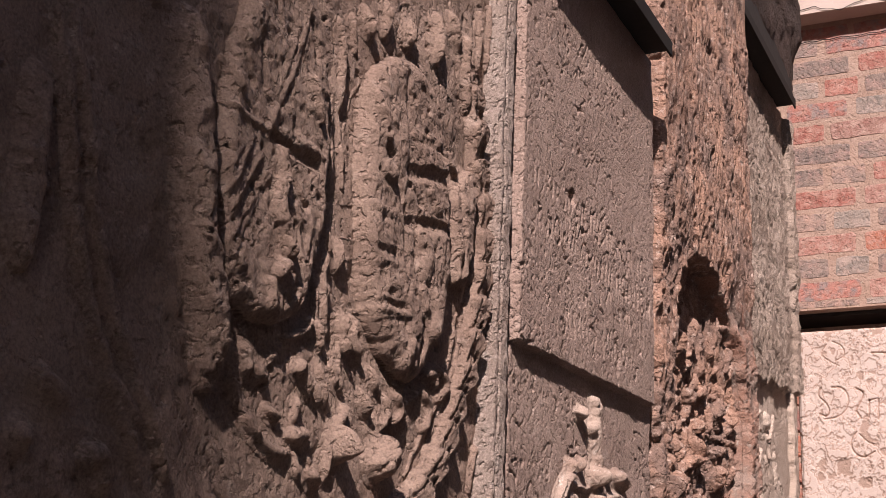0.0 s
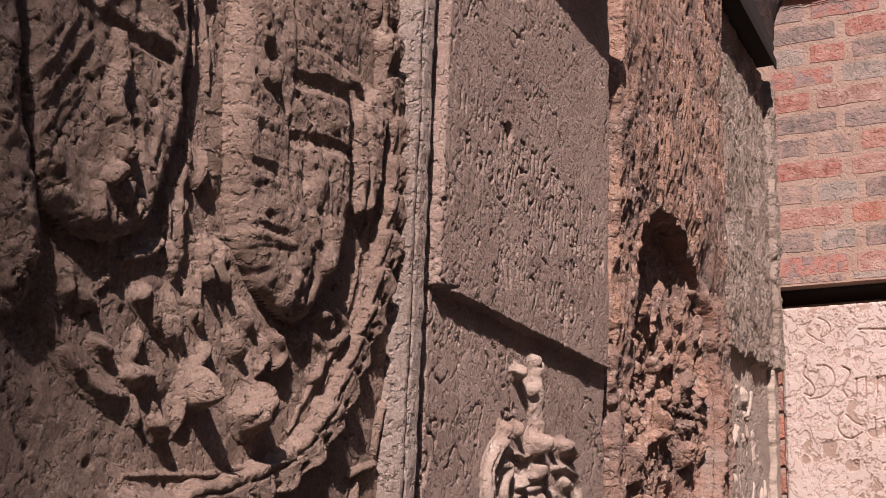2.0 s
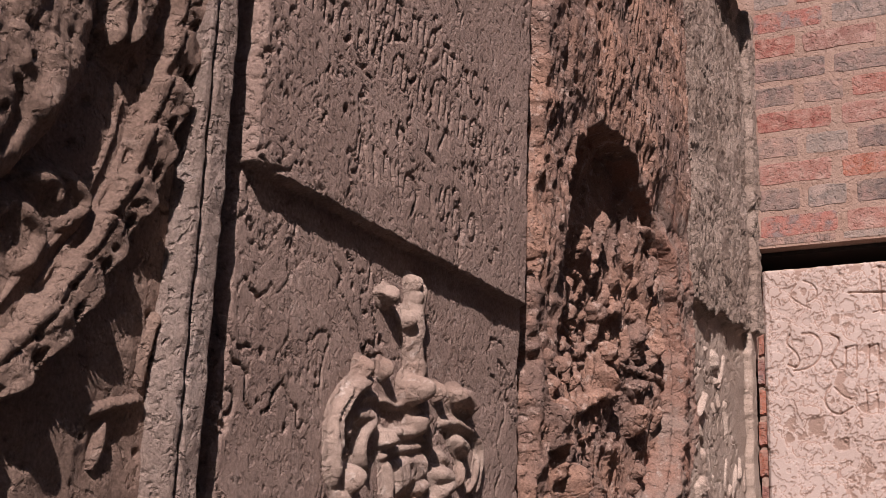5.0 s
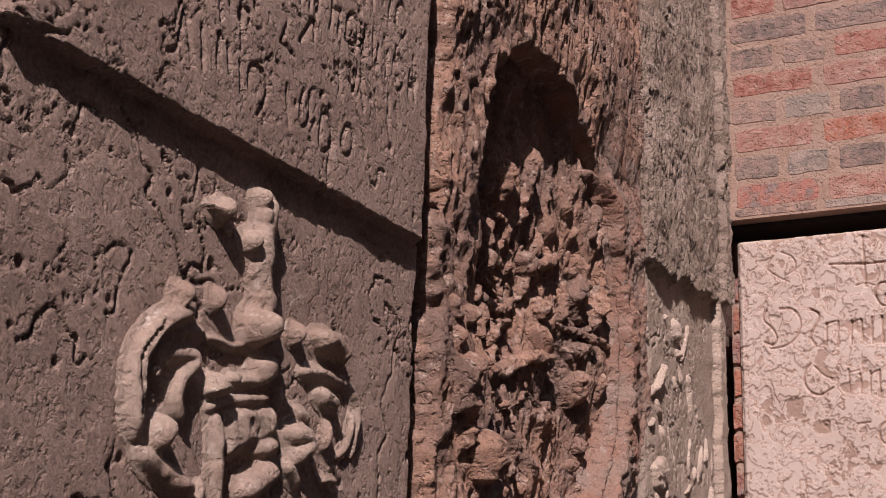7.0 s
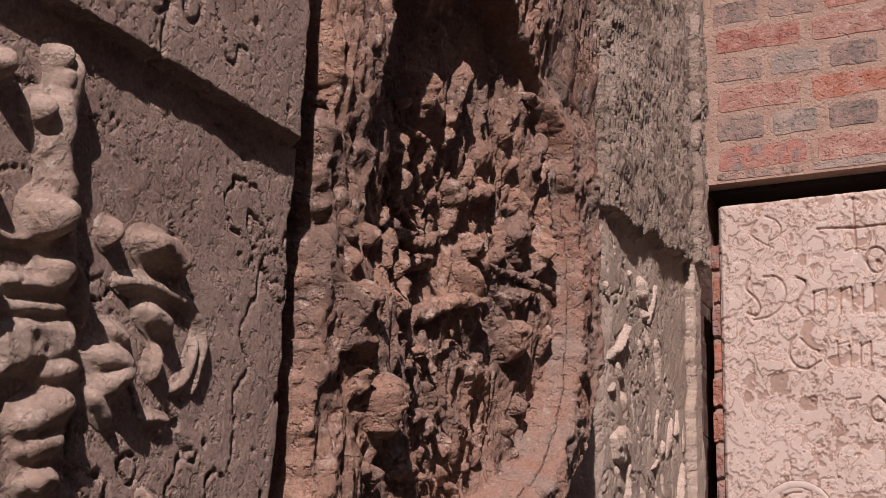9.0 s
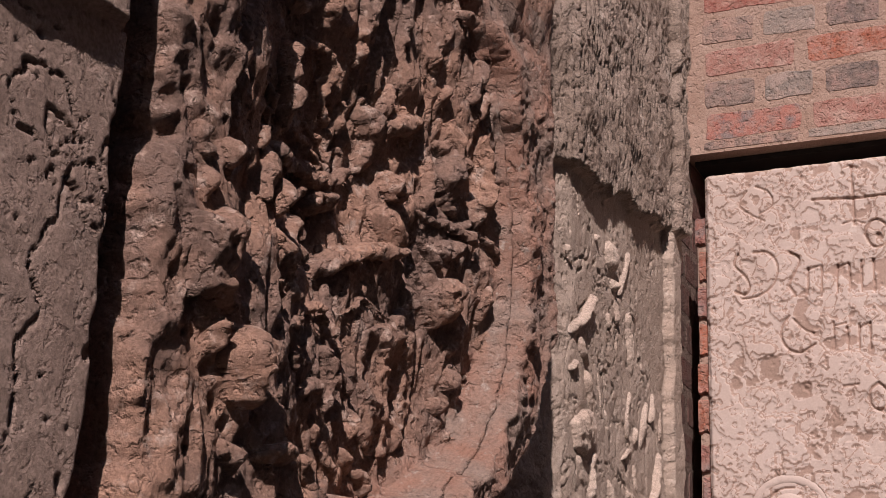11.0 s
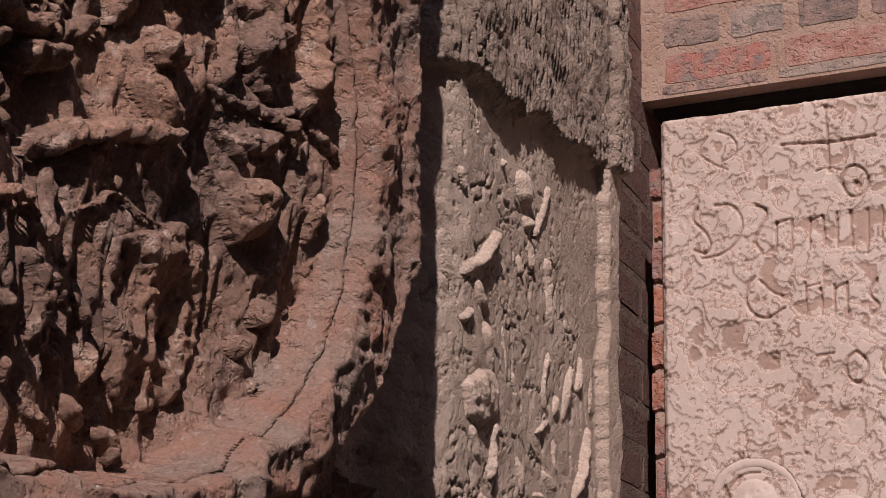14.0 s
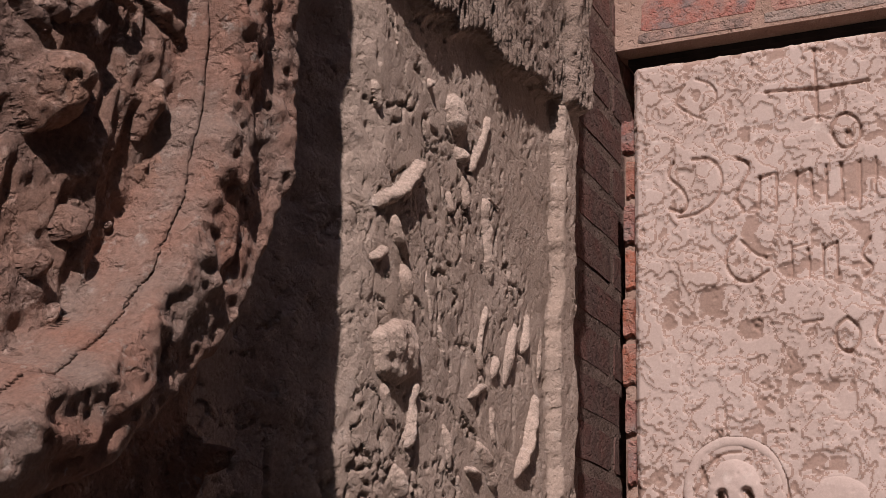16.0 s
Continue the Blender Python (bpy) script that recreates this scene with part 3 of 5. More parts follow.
    r.rise([(2.642, 2.316), (2.650, 2.284)], 0.0053, 0.00848)
    r.rise([(2.532, 2.279), (2.531, 2.255)], 0.0064, 0.0102)
    r.rise([(2.502, 2.270), (2.512, 2.252)], 0.0052, 0.00832)
    r.rise([(2.372, 2.192), (2.361, 2.171)], 0.0052, 0.00835)
    r.rise([(2.677, 2.354), (2.676, 2.321)], 0.0055, 0.00878)
    r.rise([(2.739, 2.372), (2.731, 2.340)], 0.0064, 0.0102)
    r.rise([(2.781, 2.176), (2.778, 2.144)], 0.0061, 0.00974)
    r.rise([(2.653, 2.143), (2.665, 2.123)], 0.0044, 0.00709)
    r.rise([(2.531, 2.047), (2.545, 2.030)], 0.0038, 0.00615)
    r.rise([(2.594, 2.037), (2.593, 2.011)], 0.0035, 0.00556)
    r.rise([(2.480, 2.042), (2.479, 2.026)], 0.0036, 0.00578)
    r.rise([(2.378, 2.206), (2.395, 2.195)], 0.0064, 0.0102)
    r.rise([(2.417, 2.228), (2.441, 2.223)], 0.0068, 0.0108)
    r.rise([(2.456, 2.168), (2.485, 2.184)], 0.0069, 0.011)
    r.rise([(2.341, 2.162), (2.350, 2.140)], 0.0051, 0.00813)
    r.rise([(2.254, 2.145), (2.266, 2.127)], 0.0069, 0.011)
    r.rise([(2.264, 2.116), (2.259, 2.094)], 0.0059, 0.00948)
    r.rise([(2.280, 2.144), (2.287, 2.120)], 0.0054, 0.00868)
    r.plate([(2.293, 1.998), (2.299, 2.019), (2.314, 2.025), (2.326, 2.015), (2.334, 1.999), (2.319, 1.988), (2.316, 1.978), (2.323, 1.970), (2.315, 1.961), (2.303, 1.969)], 0.0286, 0.01)
    r.rise([(2.365, 2.005), (2.393, 1.983), (2.424, 1.966), (2.457, 1.949), (2.505, 1.931)], 0.0025, 0.00394)
    r.plate([(2.241, 2.080), (2.265, 2.081), (2.275, 2.094), (2.288, 2.086), (2.296, 2.062), (2.284, 2.042), (2.295, 2.036), (2.294, 2.022), (2.277, 2.030), (2.252, 2.024)], 0.0275, 0.018)
    r.rise([(2.282, 2.019), (2.281, 2.000)], 0.0065, 0.0103)
    r.rise([(2.347, 1.939), (2.386, 1.949)], 0.0086, 0.0138)
    r.rise([(2.343, 1.904), (2.372, 1.908)], 0.0091, 0.0145)
    r.rise([(2.408, 1.950), (2.422, 1.932)], 0.0065, 0.0103)
    r.rise([(2.305, 1.944), (2.325, 1.929)], 0.0065, 0.0104)
    r.rise([(2.421, 2.228), (2.429, 2.266), (2.447, 2.301), (2.479, 2.309), (2.500, 2.297), (2.495, 2.272)], 0.0065, 0.0104)
    r.plate([(2.411, 2.268), (2.417, 2.290), (2.426, 2.283), (2.425, 2.248), (2.422, 2.222), (2.416, 2.229)], 0.022, 0.01)
    r.rise([(2.545, 2.418), (2.535, 2.361), (2.531, 2.315)], 0.0092, 0.0147)
    r.rise([(2.603, 2.399), (2.598, 2.356), (2.612, 2.315)], 0.0055, 0.00884)
    r.rise([(2.627, 2.459), (2.641, 2.420), (2.656, 2.363)], 0.0075, 0.0119)
    r.rise([(2.471, 2.373), (2.477, 2.332)], 0.0088, 0.014)
    r.rise([(2.419, 2.318), (2.452, 2.335)], 0.0072, 0.0115)
    r.rise([(2.477, 2.430), (2.496, 2.413)], 0.0046, 0.00729)
    r.rise([(2.559, 2.292), (2.579, 2.261)], 0.0121, 0.0194)
    r.rise([(2.593, 2.279), (2.653, 2.307)], 0.0096, 0.0154)
    r.rise([(2.757, 2.279), (2.751, 2.235)], 0.0099, 0.0159)
    r.rise([(2.727, 2.405), (2.713, 2.349)], 0.0076, 0.0121)
    r.rise([(2.675, 2.427), (2.727, 2.431)], 0.0070, 0.0111)
    r.rise([(2.375, 2.229), (2.400, 2.216)], 0.0060, 0.00957)
    r.rise([(2.437, 2.226), (2.488, 2.220), (2.543, 2.210)], 0.0042, 0.00675)
    r.rise([(2.695, 2.221), (2.746, 2.215)], 0.0065, 0.0104)
    r.rise([(2.687, 2.298), (2.722, 2.282)], 0.0099, 0.0159)


def text_crest(r):
    r.rise([(1.905, 2.129), (1.902, 2.091), (1.907, 2.056), (1.916, 2.030), (1.920, 1.989)], 0.0110, 0.015)
    r.blob(1.895, 2.127, 0.0064, 0.0093, 0.01466)
    r.blob(1.898, 2.113, 0.0064, 0.0118, 0.01469)
    r.blob(1.886, 2.089, 0.0077, 0.0099, 0.01765)
    r.rise([(1.909, 2.083), (1.894, 2.066)], 0.0077, 0.0123)
    r.rise([(1.904, 2.058), (1.911, 2.045)], 0.0110, 0.016)
    r.blob(1.898, 2.026, 0.0128, 0.0155, 0.02922)
    r.rise([(1.912, 2.007), (1.921, 1.989)], 0.0119, 0.0191)
    r.plate([(1.825, 2.102), (1.838, 2.104), (1.847, 2.115), (1.855, 2.114), (1.856, 2.099), (1.845, 2.090), (1.835, 2.097)], 0.016, 0.008)
    r.rise([(1.860, 2.094), (1.863, 2.087)], 0.0027, 0.0043)
    r.blob(1.805, 2.027, 0.0061, 0.0119, 0.01383)
    r.blob(1.849, 2.034, 0.0053, 0.0100, 0.01202)
    r.rise([(1.819, 2.019), (1.790, 2.004), (1.771, 1.987), (1.765, 1.966), (1.766, 1.946), (1.773, 1.923)], 0.0078, 0.0125)
    r.rise([(1.837, 2.009), (1.811, 2.002), (1.791, 1.986), (1.786, 1.968), (1.788, 1.947)], 0.0048, 0.00764)
    r.rise([(1.800, 1.982), (1.825, 1.990), (1.834, 1.987), (1.814, 1.971), (1.811, 1.952), (1.821, 1.943)], 0.0058, 0.00932)
    r.rise([(1.844, 2.006), (1.870, 2.006), (1.893, 2.012)], 0.0031, 0.00499)
    r.stroke([(1.786, 2.003), (1.767, 1.985), (1.764, 1.964), (1.770, 1.937)], 0.0017, -0.005)
    r.stroke([(1.785, 1.962), (1.794, 1.942)], 0.0036, -0.01)
    r.rise([(1.793, 1.992), (1.784, 1.975)], 0.0047, 0.00755)
    r.blob(1.794, 1.929, 0.0087, 0.0140, 0.01979)
    r.rise([(1.779, 1.914), (1.802, 1.902), (1.837, 1.895)], 0.0074, 0.0118)
    r.rise([(1.851, 1.905), (1.845, 1.886)], 0.0048, 0.00765)
    r.plate([(1.843, 1.966), (1.850, 1.983), (1.859, 1.978), (1.875, 1.976), (1.871, 1.969), (1.851, 1.964)], 0.016, 0.008)
    r.rise([(1.849, 1.956), (1.876, 1.967), (1.930, 1.980)], 0.0046, 0.00739)
    r.rise([(1.858, 1.954), (1.868, 1.926), (1.871, 1.885)], 0.0060, 0.00958)
    r.rise([(1.871, 1.980), (1.899, 1.989), (1.938, 1.985)], 0.0048, 0.00763)
    r.blob(1.961, 2.035, 0.0054, 0.0111, 0.0123)
    r.rise([(1.991, 2.039), (2.020, 2.041), (2.031, 2.032)], 0.0109, 0.0174)
    r.rise([(1.974, 2.007), (2.009, 2.014), (2.045, 2.013)], 0.0047, 0.00753)
    r.rise([(2.045, 2.017), (2.071, 1.997), (2.062, 1.956)], 0.0037, 0.00588)
    r.rise([(2.002, 1.995), (2.027, 1.991)], 0.0083, 0.0133)
    r.rise([(2.060, 1.992), (2.055, 1.962), (2.039, 1.950)], 0.0036, 0.00572)
    r.blob(2.018, 1.965, 0.0043, 0.0138, 0.009909)
    r.rise([(1.960, 1.959), (1.990, 1.958), (1.970, 1.938)], 0.0090, 0.0145)
    r.rise([(1.913, 1.935), (1.941, 1.947)], 0.0075, 0.0121)
    r.rise([(1.911, 1.907), (1.944, 1.925)], 0.0064, 0.0103)
    r.rise([(2.013, 1.929), (2.041, 1.931)], 0.0035, 0.00558)
    r.rise([(2.023, 1.935), (2.035, 1.920)], 0.0023, 0.00368)
    r.plate([(1.870, 1.958), (1.933, 1.974), (1.942, 1.955), (1.902, 1.936), (1.875, 1.924)], 0.01, 0.008)
    r.rise([(1.966, 1.976), (1.990, 1.972)], 0.0051, 0.00818)
    r.rise([(1.928, 2.009), (1.945, 1.992), (1.940, 1.974)], 0.0055, 0.00883)
    r.rise([(1.911, 1.939), (1.943, 1.948)], 0.0063, 0.0101)
    r.rise([(1.898, 1.904), (1.937, 1.926)], 0.0097, 0.0155)
    r.rise([(1.905, 1.891), (1.936, 1.903)], 0.0078, 0.0125)
    r.rise([(1.957, 1.934), (1.980, 1.921)], 0.0055, 0.00883)
    r.rise([(2.021, 1.882), (2.034, 1.877)], 0.0047, 0.00758)
    r.rise([(1.913, 1.873), (1.930, 1.879)], 0.0094, 0.015)


def arms_border(r):
    r.rise([(0.800, 2.188), (0.822, 2.114), (0.850, 2.035), (0.893, 1.966), (0.958, 1.883)], 0.007, 0.0084)
    r.rise([(0.786, 2.182), (0.804, 2.107), (0.828, 2.028), (0.871, 1.953), (0.926, 1.877)], 0.006, 0.0072)
    r.rise([(0.924, 2.236), (0.935, 2.176), (0.951, 2.106), (0.968, 2.062), (0.999, 2.009), (1.002, 1.968)], 0.022, 0.022)
    r.rise([(0.808, 1.931), (0.823, 1.922), (0.837, 1.918)], 0.008, 0.0096)
    r.rise([(0.875, 1.943), (0.892, 1.931), (0.910, 1.916)], 0.008, 0.0096)
    r.rise([(0.862, 1.883), (0.878, 1.889), (0.886, 1.866)], 0.009, 0.0108)
    r.rise([(0.798, 1.896), (0.799, 1.882)], 0.009, 0.0108)
    r.rise([(0.770, 2.127), (0.776, 2.059), (0.779, 1.998)], 0.012, 0.012)


def arms_wreath(r):
    r.garland([(1.478, 2.421), (1.486, 2.381), (1.494, 2.349), (1.508, 2.312), (1.519, 2.280), (1.519, 2.239), (1.516, 2.209), (1.509, 2.182), (1.503, 2.150), (1.494, 2.123), (1.487, 2.089), (1.465, 2.047), (1.439, 2.005), (1.413, 1.970), (1.380, 1.932), (1.343, 1.907), (1.292, 1.888), (1.255, 1.874), (1.213, 1.863)], 0.0187, 0.017, 0.043)
    r.rise([(1.465, 2.144), (1.456, 2.106), (1.437, 2.056), (1.408, 2.018), (1.381, 1.983), (1.355, 1.943)], 0.0019, 0.00306)
    r.rise([(1.481, 2.147), (1.468, 2.101), (1.451, 2.060), (1.422, 2.018), (1.400, 1.988)], 0.0020, 0.00324)
    r.rise([(1.518, 1.951), (1.519, 1.988), (1.530, 2.005), (1.549, 2.004), (1.556, 1.987), (1.541, 1.973)], 0.0043, 0.00685)
    r.rise([(1.533, 2.037), (1.561, 2.026), (1.576, 2.008)], 0.0022, 0.00348)
    r.rise([(1.548, 2.083), (1.564, 2.071), (1.556, 2.055), (1.539, 2.057)], 0.0033, 0.00528)
    r.rise([(1.464, 1.923), (1.491, 1.935), (1.521, 1.943)], 0.0040, 0.00633)
    r.rise([(1.476, 1.892), (1.484, 1.922)], 0.0044, 0.00704)
    r.rise([(1.531, 1.932), (1.566, 1.909)], 0.0042, 0.00665)
    r.rise([(1.544, 1.949), (1.570, 1.945)], 0.0042, 0.00678)
    r.rise([(1.542, 2.164), (1.551, 2.128), (1.548, 2.088)], 0.0023, 0.00361)
    r.rise([(1.466, 2.276), (1.468, 2.237), (1.463, 2.187)], 0.0028, 0.00444)


def arms_mantling(r):
    r.rise([(1.172, 2.359), (1.185, 2.323), (1.181, 2.268)], 0.0048, 0.00767)
    r.rise([(1.196, 2.378), (1.205, 2.339)], 0.0035, 0.00558)
    r.rise([(1.165, 2.268), (1.170, 2.212), (1.173, 2.163)], 0.0039, 0.00624)
    r.rise([(1.182, 2.264), (1.197, 2.194)], 0.0033, 0.00525)
    r.rise([(1.175, 2.125), (1.171, 2.081), (1.181, 2.042)], 0.0049, 0.00792)
    r.rise([(1.197, 2.143), (1.196, 2.110)], 0.0045, 0.00712)
    r.rise([(1.229, 2.075), (1.227, 2.052), (1.247, 2.041)], 0.0064, 0.0102)
    r.rise([(1.323, 2.429), (1.313, 2.397)], 0.0092, 0.0147)
    r.rise([(1.266, 2.423), (1.259, 2.381)], 0.0059, 0.00938)
    r.rise([(1.220, 2.393), (1.229, 2.366)], 0.0064, 0.0103)
    r.rise([(1.385, 2.467), (1.377, 2.407)], 0.0079, 0.0127)
    r.rise([(1.421, 2.485), (1.439, 2.451)], 0.0067, 0.0107)
    r.rise([(1.459, 2.474), (1.454, 2.435), (1.467, 2.384)], 0.0075, 0.012)
    r.rise([(1.500, 2.525), (1.497, 2.449)], 0.0043, 0.00686)
    r.rise([(1.524, 2.545), (1.525, 2.462)], 0.0044, 0.00699)
    r.plate([(1.447, 2.284), (1.468, 2.311), (1.490, 2.305), (1.480, 2.233), (1.470, 2.184), (1.455, 2.174), (1.452, 2.225)], 0.0135, 0.005)
    r.rise([(1.052, 2.007), (1.062, 1.984)], 0.0066, 0.0106)
    r.rise([(1.110, 2.026), (1.137, 2.036), (1.154, 2.056)], 0.0042, 0.00664)
    r.rise([(1.092, 2.001), (1.107, 2.021)], 0.0035, 0.00553)
    r.rise([(1.037, 1.988), (1.049, 1.963), (1.070, 1.939), (1.106, 1.927), (1.132, 1.931)], 0.0049, 0.00781)
    r.rise([(1.125, 1.944), (1.156, 1.952)], 0.0076, 0.0121)
    r.rise([(1.140, 2.011), (1.158, 1.985)], 0.0053, 0.0085)
    r.rise([(1.169, 2.018), (1.184, 1.985)], 0.0048, 0.00769)
    r.rise([(1.224, 1.990), (1.206, 1.964)], 0.0061, 0.00969)
    r.rise([(1.198, 1.952), (1.197, 1.917)], 0.0053, 0.0085)
    r.rise([(1.161, 1.921), (1.182, 1.910)], 0.0070, 0.0112)
    r.rise([(1.065, 1.994), (1.089, 1.985)], 0.0050, 0.00808)
    r.rise([(1.092, 1.962), (1.111, 1.954)], 0.0045, 0.00721)
    r.rise([(1.163, 2.058), (1.172, 2.029)], 0.0055, 0.00874)
    r.rise([(1.199, 2.025), (1.212, 2.001)], 0.0049, 0.00789)
    r.rise([(1.255, 2.010), (1.268, 1.991)], 0.0057, 0.00919)
    r.rise([(1.269, 2.035), (1.283, 2.016)], 0.0059, 0.00936)
    r.rise([(1.374, 2.035), (1.402, 2.023), (1.385, 1.996)], 0.0056, 0.00899)
    r.rise([(1.411, 2.066), (1.440, 2.054), (1.414, 2.034)], 0.0065, 0.0105)
    r.rise([(1.302, 2.014), (1.316, 1.995)], 0.0046, 0.00737)
    r.rise([(1.325, 2.019), (1.346, 2.001)], 0.0047, 0.00753)
    r.plate([(1.201, 1.941), (1.201, 1.959), (1.207, 1.970), (1.222, 1.955), (1.228, 1.941), (1.218, 1.936), (1.209, 1.934)], 0.0338, 0.022)
    r.plate([(1.270, 1.943), (1.282, 1.962), (1.295, 1.976), (1.307, 1.963), (1.310, 1.946), (1.294, 1.931), (1.279, 1.932)], 0.024, 0.012)
    r.stroke([(1.276, 1.936), (1.286, 1.962)], 0.0022, -0.0033)
    r.stroke([(1.293, 1.935), (1.299, 1.965)], 0.0022, -0.0033)
    r.rise([(1.318, 2.021), (1.338, 2.009), (1.319, 1.991)], 0.0051, 0.00822)
    r.rise([(1.293, 1.980), (1.310, 2.002)], 0.0045, 0.0072)
    r.plate([(1.202, 2.059), (1.203, 2.078), (1.212, 2.067), (1.210, 2.053), (1.218, 2.036), (1.213, 2.034), (1.207, 2.044)], 0.024, 0.01)
    r.rise([(1.379, 2.051), (1.407, 2.061), (1.409, 2.047)], 0.0056, 0.00889)
    r.rise([(1.377, 2.039), (1.349, 2.016)], 0.0047, 0.00748)
    r.rise([(1.137, 1.876), (1.198, 1.884), (1.261, 1.896), (1.324, 1.915)], 0.0023, 0.00364)
    r.plate([(1.137, 1.868), (1.182, 1.868), (1.238, 1.875), (1.240, 1.850), (1.142, 1.838)], 0.015, 0.012)
    r.plate([(1.258, 1.879), (1.277, 1.891), (1.302, 1.885), (1.301, 1.861), (1.264, 1.856)], 0.0165, 0.012)
    r.rise([(1.128, 2.002), (1.142, 2.010)], 0.0060, 0.00966)
    r.rise([(1.190, 2.026), (1.202, 2.006)], 0.0046, 0.00729)
    r.rise([(1.181, 2.095), (1.171, 2.067)], 0.0046, 0.0073)
    r.rise([(1.156, 2.094), (1.166, 2.054)], 0.0036, 0.00577)
    r.rise([(1.207, 2.048), (1.209, 2.020)], 0.0037, 0.00591)
    r.rise([(1.166, 1.999), (1.175, 1.983)], 0.0044, 0.00702)
    r.rise([(1.137, 1.980), (1.132, 1.956)], 0.0050, 0.00797)
    r.rise([(1.146, 2.130), (1.152, 2.113)], 0.0041, 0.00659)
    r.rise([(1.175, 2.148), (1.182, 2.125)], 0.0038, 0.00606)
    r.rise([(1.157, 1.934), (1.175, 1.919)], 0.0042, 0.0068)
    r.rise([(1.136, 1.936), (1.145, 1.913)], 0.0037, 0.00592)
    r.plate([(1.426, 2.260), (1.438, 2.291), (1.451, 2.232), (1.450, 2.174), (1.439, 2.165), (1.434, 2.216)], 0.0135, 0.006)
    r.rise([(1.425, 2.306), (1.451, 2.296)], 0.0044, 0.00708)


def arms_shield(r):
    r.plate([(1.276, 2.367), (1.241, 2.341), (1.222, 2.306), (1.217, 2.261), (1.219, 2.209), (1.226, 2.154), (1.235, 2.112), (1.252, 2.077), (1.281, 2.050), (1.314, 2.036), (1.341, 2.035), (1.362, 2.046), (1.393, 2.088), (1.413, 2.136), (1.414, 2.199), (1.408, 2.268), (1.397, 2.317), (1.381, 2.351), (1.347, 2.371), (1.310, 2.378)], 0.0195, 0.02)
    r.stroke([(1.289, 2.351), (1.294, 2.309), (1.302, 2.256), (1.303, 2.195), (1.306, 2.142)], 0.0048, -0.00167)
    r.stroke([(1.204, 2.214), (1.196, 2.245), (1.204, 2.290), (1.243, 2.342), (1.292, 2.364)], 0.0035, 0.00112)
    r.stroke([(1.308, 2.249), (1.350, 2.261), (1.402, 2.270)], 0.0090, -0.00456)
    r.stroke([(1.310, 2.194), (1.355, 2.206), (1.407, 2.213)], 0.0080, -0.00418)
    r.stroke([(1.306, 2.292), (1.353, 2.303), (1.396, 2.307)], 0.0041, 0.00112)
    r.stroke([(1.307, 2.282), (1.354, 2.293), (1.397, 2.294)], 0.0031, -0.000836)
    r.stroke([(1.231, 2.304), (1.240, 2.290), (1.250, 2.269)], 0.0090, 0.0042)
    r.stroke([(1.253, 2.254), (1.259, 2.251)], 0.0073, -0.0038)
    r.stroke([(1.253, 2.231), (1.268, 2.230)], 0.0110, 0.0056)
    r.stroke([(1.280, 2.229), (1.291, 2.218)], 0.0084, -0.00304)
    r.stroke([(1.199, 2.179), (1.242, 2.189), (1.296, 2.199)], 0.0035, 0.00084)
    r.stroke([(1.200, 2.171), (1.243, 2.181), (1.297, 2.190)], 0.0026, -0.000627)
    r.stroke([(1.203, 2.147), (1.246, 2.154), (1.300, 2.164)], 0.0026, 0.00084)
    r.stroke([(1.204, 2.140), (1.247, 2.148), (1.301, 2.155)], 0.0026, -0.000627)
    r.stroke([(1.208, 2.127), (1.248, 2.137), (1.302, 2.147)], 0.0035, 0.00084)
    r.stroke([(1.232, 2.125), (1.299, 2.140), (1.302, 2.117), (1.235, 2.102), (1.232, 2.125)], 0.0028, -0.000836)
    r.stroke([(1.220, 2.087), (1.265, 2.099), (1.307, 2.104)], 0.0044, -0.00209)
    r.stroke([(1.226, 2.081), (1.277, 2.095), (1.314, 2.097)], 0.0036, 0.00112)
    r.stroke([(1.244, 2.074), (1.278, 2.085), (1.314, 2.093)], 0.0027, -0.000836)
    r.stroke([(1.269, 2.063), (1.283, 2.044)], 0.0035, -0.000836)
    r.stroke([(1.341, 2.189), (1.352, 2.174), (1.344, 2.153)], 0.0138, 0.0063)
    r.stroke([(1.329, 2.179), (1.328, 2.148)], 0.0038, -0.00125)
    r.stroke([(1.371, 2.192), (1.377, 2.151)], 0.0040, -0.00125)
    r.stroke([(1.374, 2.131), (1.381, 2.115), (1.373, 2.095)], 0.0120, 0.0063)
    r.stroke([(1.343, 2.132), (1.351, 2.119)], 0.0097, 0.0042)
    r.stroke([(1.350, 2.101), (1.361, 2.086), (1.344, 2.058)], 0.0058, -0.00304)
    r.stroke([(1.323, 2.071), (1.313, 2.045)], 0.0073, 0.0035)
    r.stroke([(1.247, 2.047), (1.280, 2.066)], 0.0044, -0.00125)
    r.stroke([(1.265, 2.309), (1.275, 2.276)], 0.0037, -0.00105)
    r.stroke([(1.210, 2.257), (1.225, 2.251)], 0.0044, -0.000836)
    r.stroke([(1.208, 2.274), (1.219, 2.231)], 0.0052, 0.00112)
    r.stroke([(1.313, 2.349), (1.356, 2.341), (1.380, 2.317)], 0.0041, -0.00105)
    r.stroke([(1.352, 2.242), (1.367, 2.228)], 0.0091, 0.0042)
    r.stroke([(1.319, 2.231), (1.340, 2.218)], 0.0049, -0.00125)


def blurred(a, n):
    """A box blur over n cells to each side."""
    for axis in (0, 1):
        p = np.cumsum(np.pad(a, [(n + 1, n) if k == axis else (0, 0) for k in (0, 1)], mode="edge"), axis=axis)
        m = a.shape[axis]
        a = (np.take(p, np.arange(2 * n + 1, 2 * n + 1 + m), axis) - np.take(p, np.arange(0, m), axis)) / (2 * n + 1)
    return a


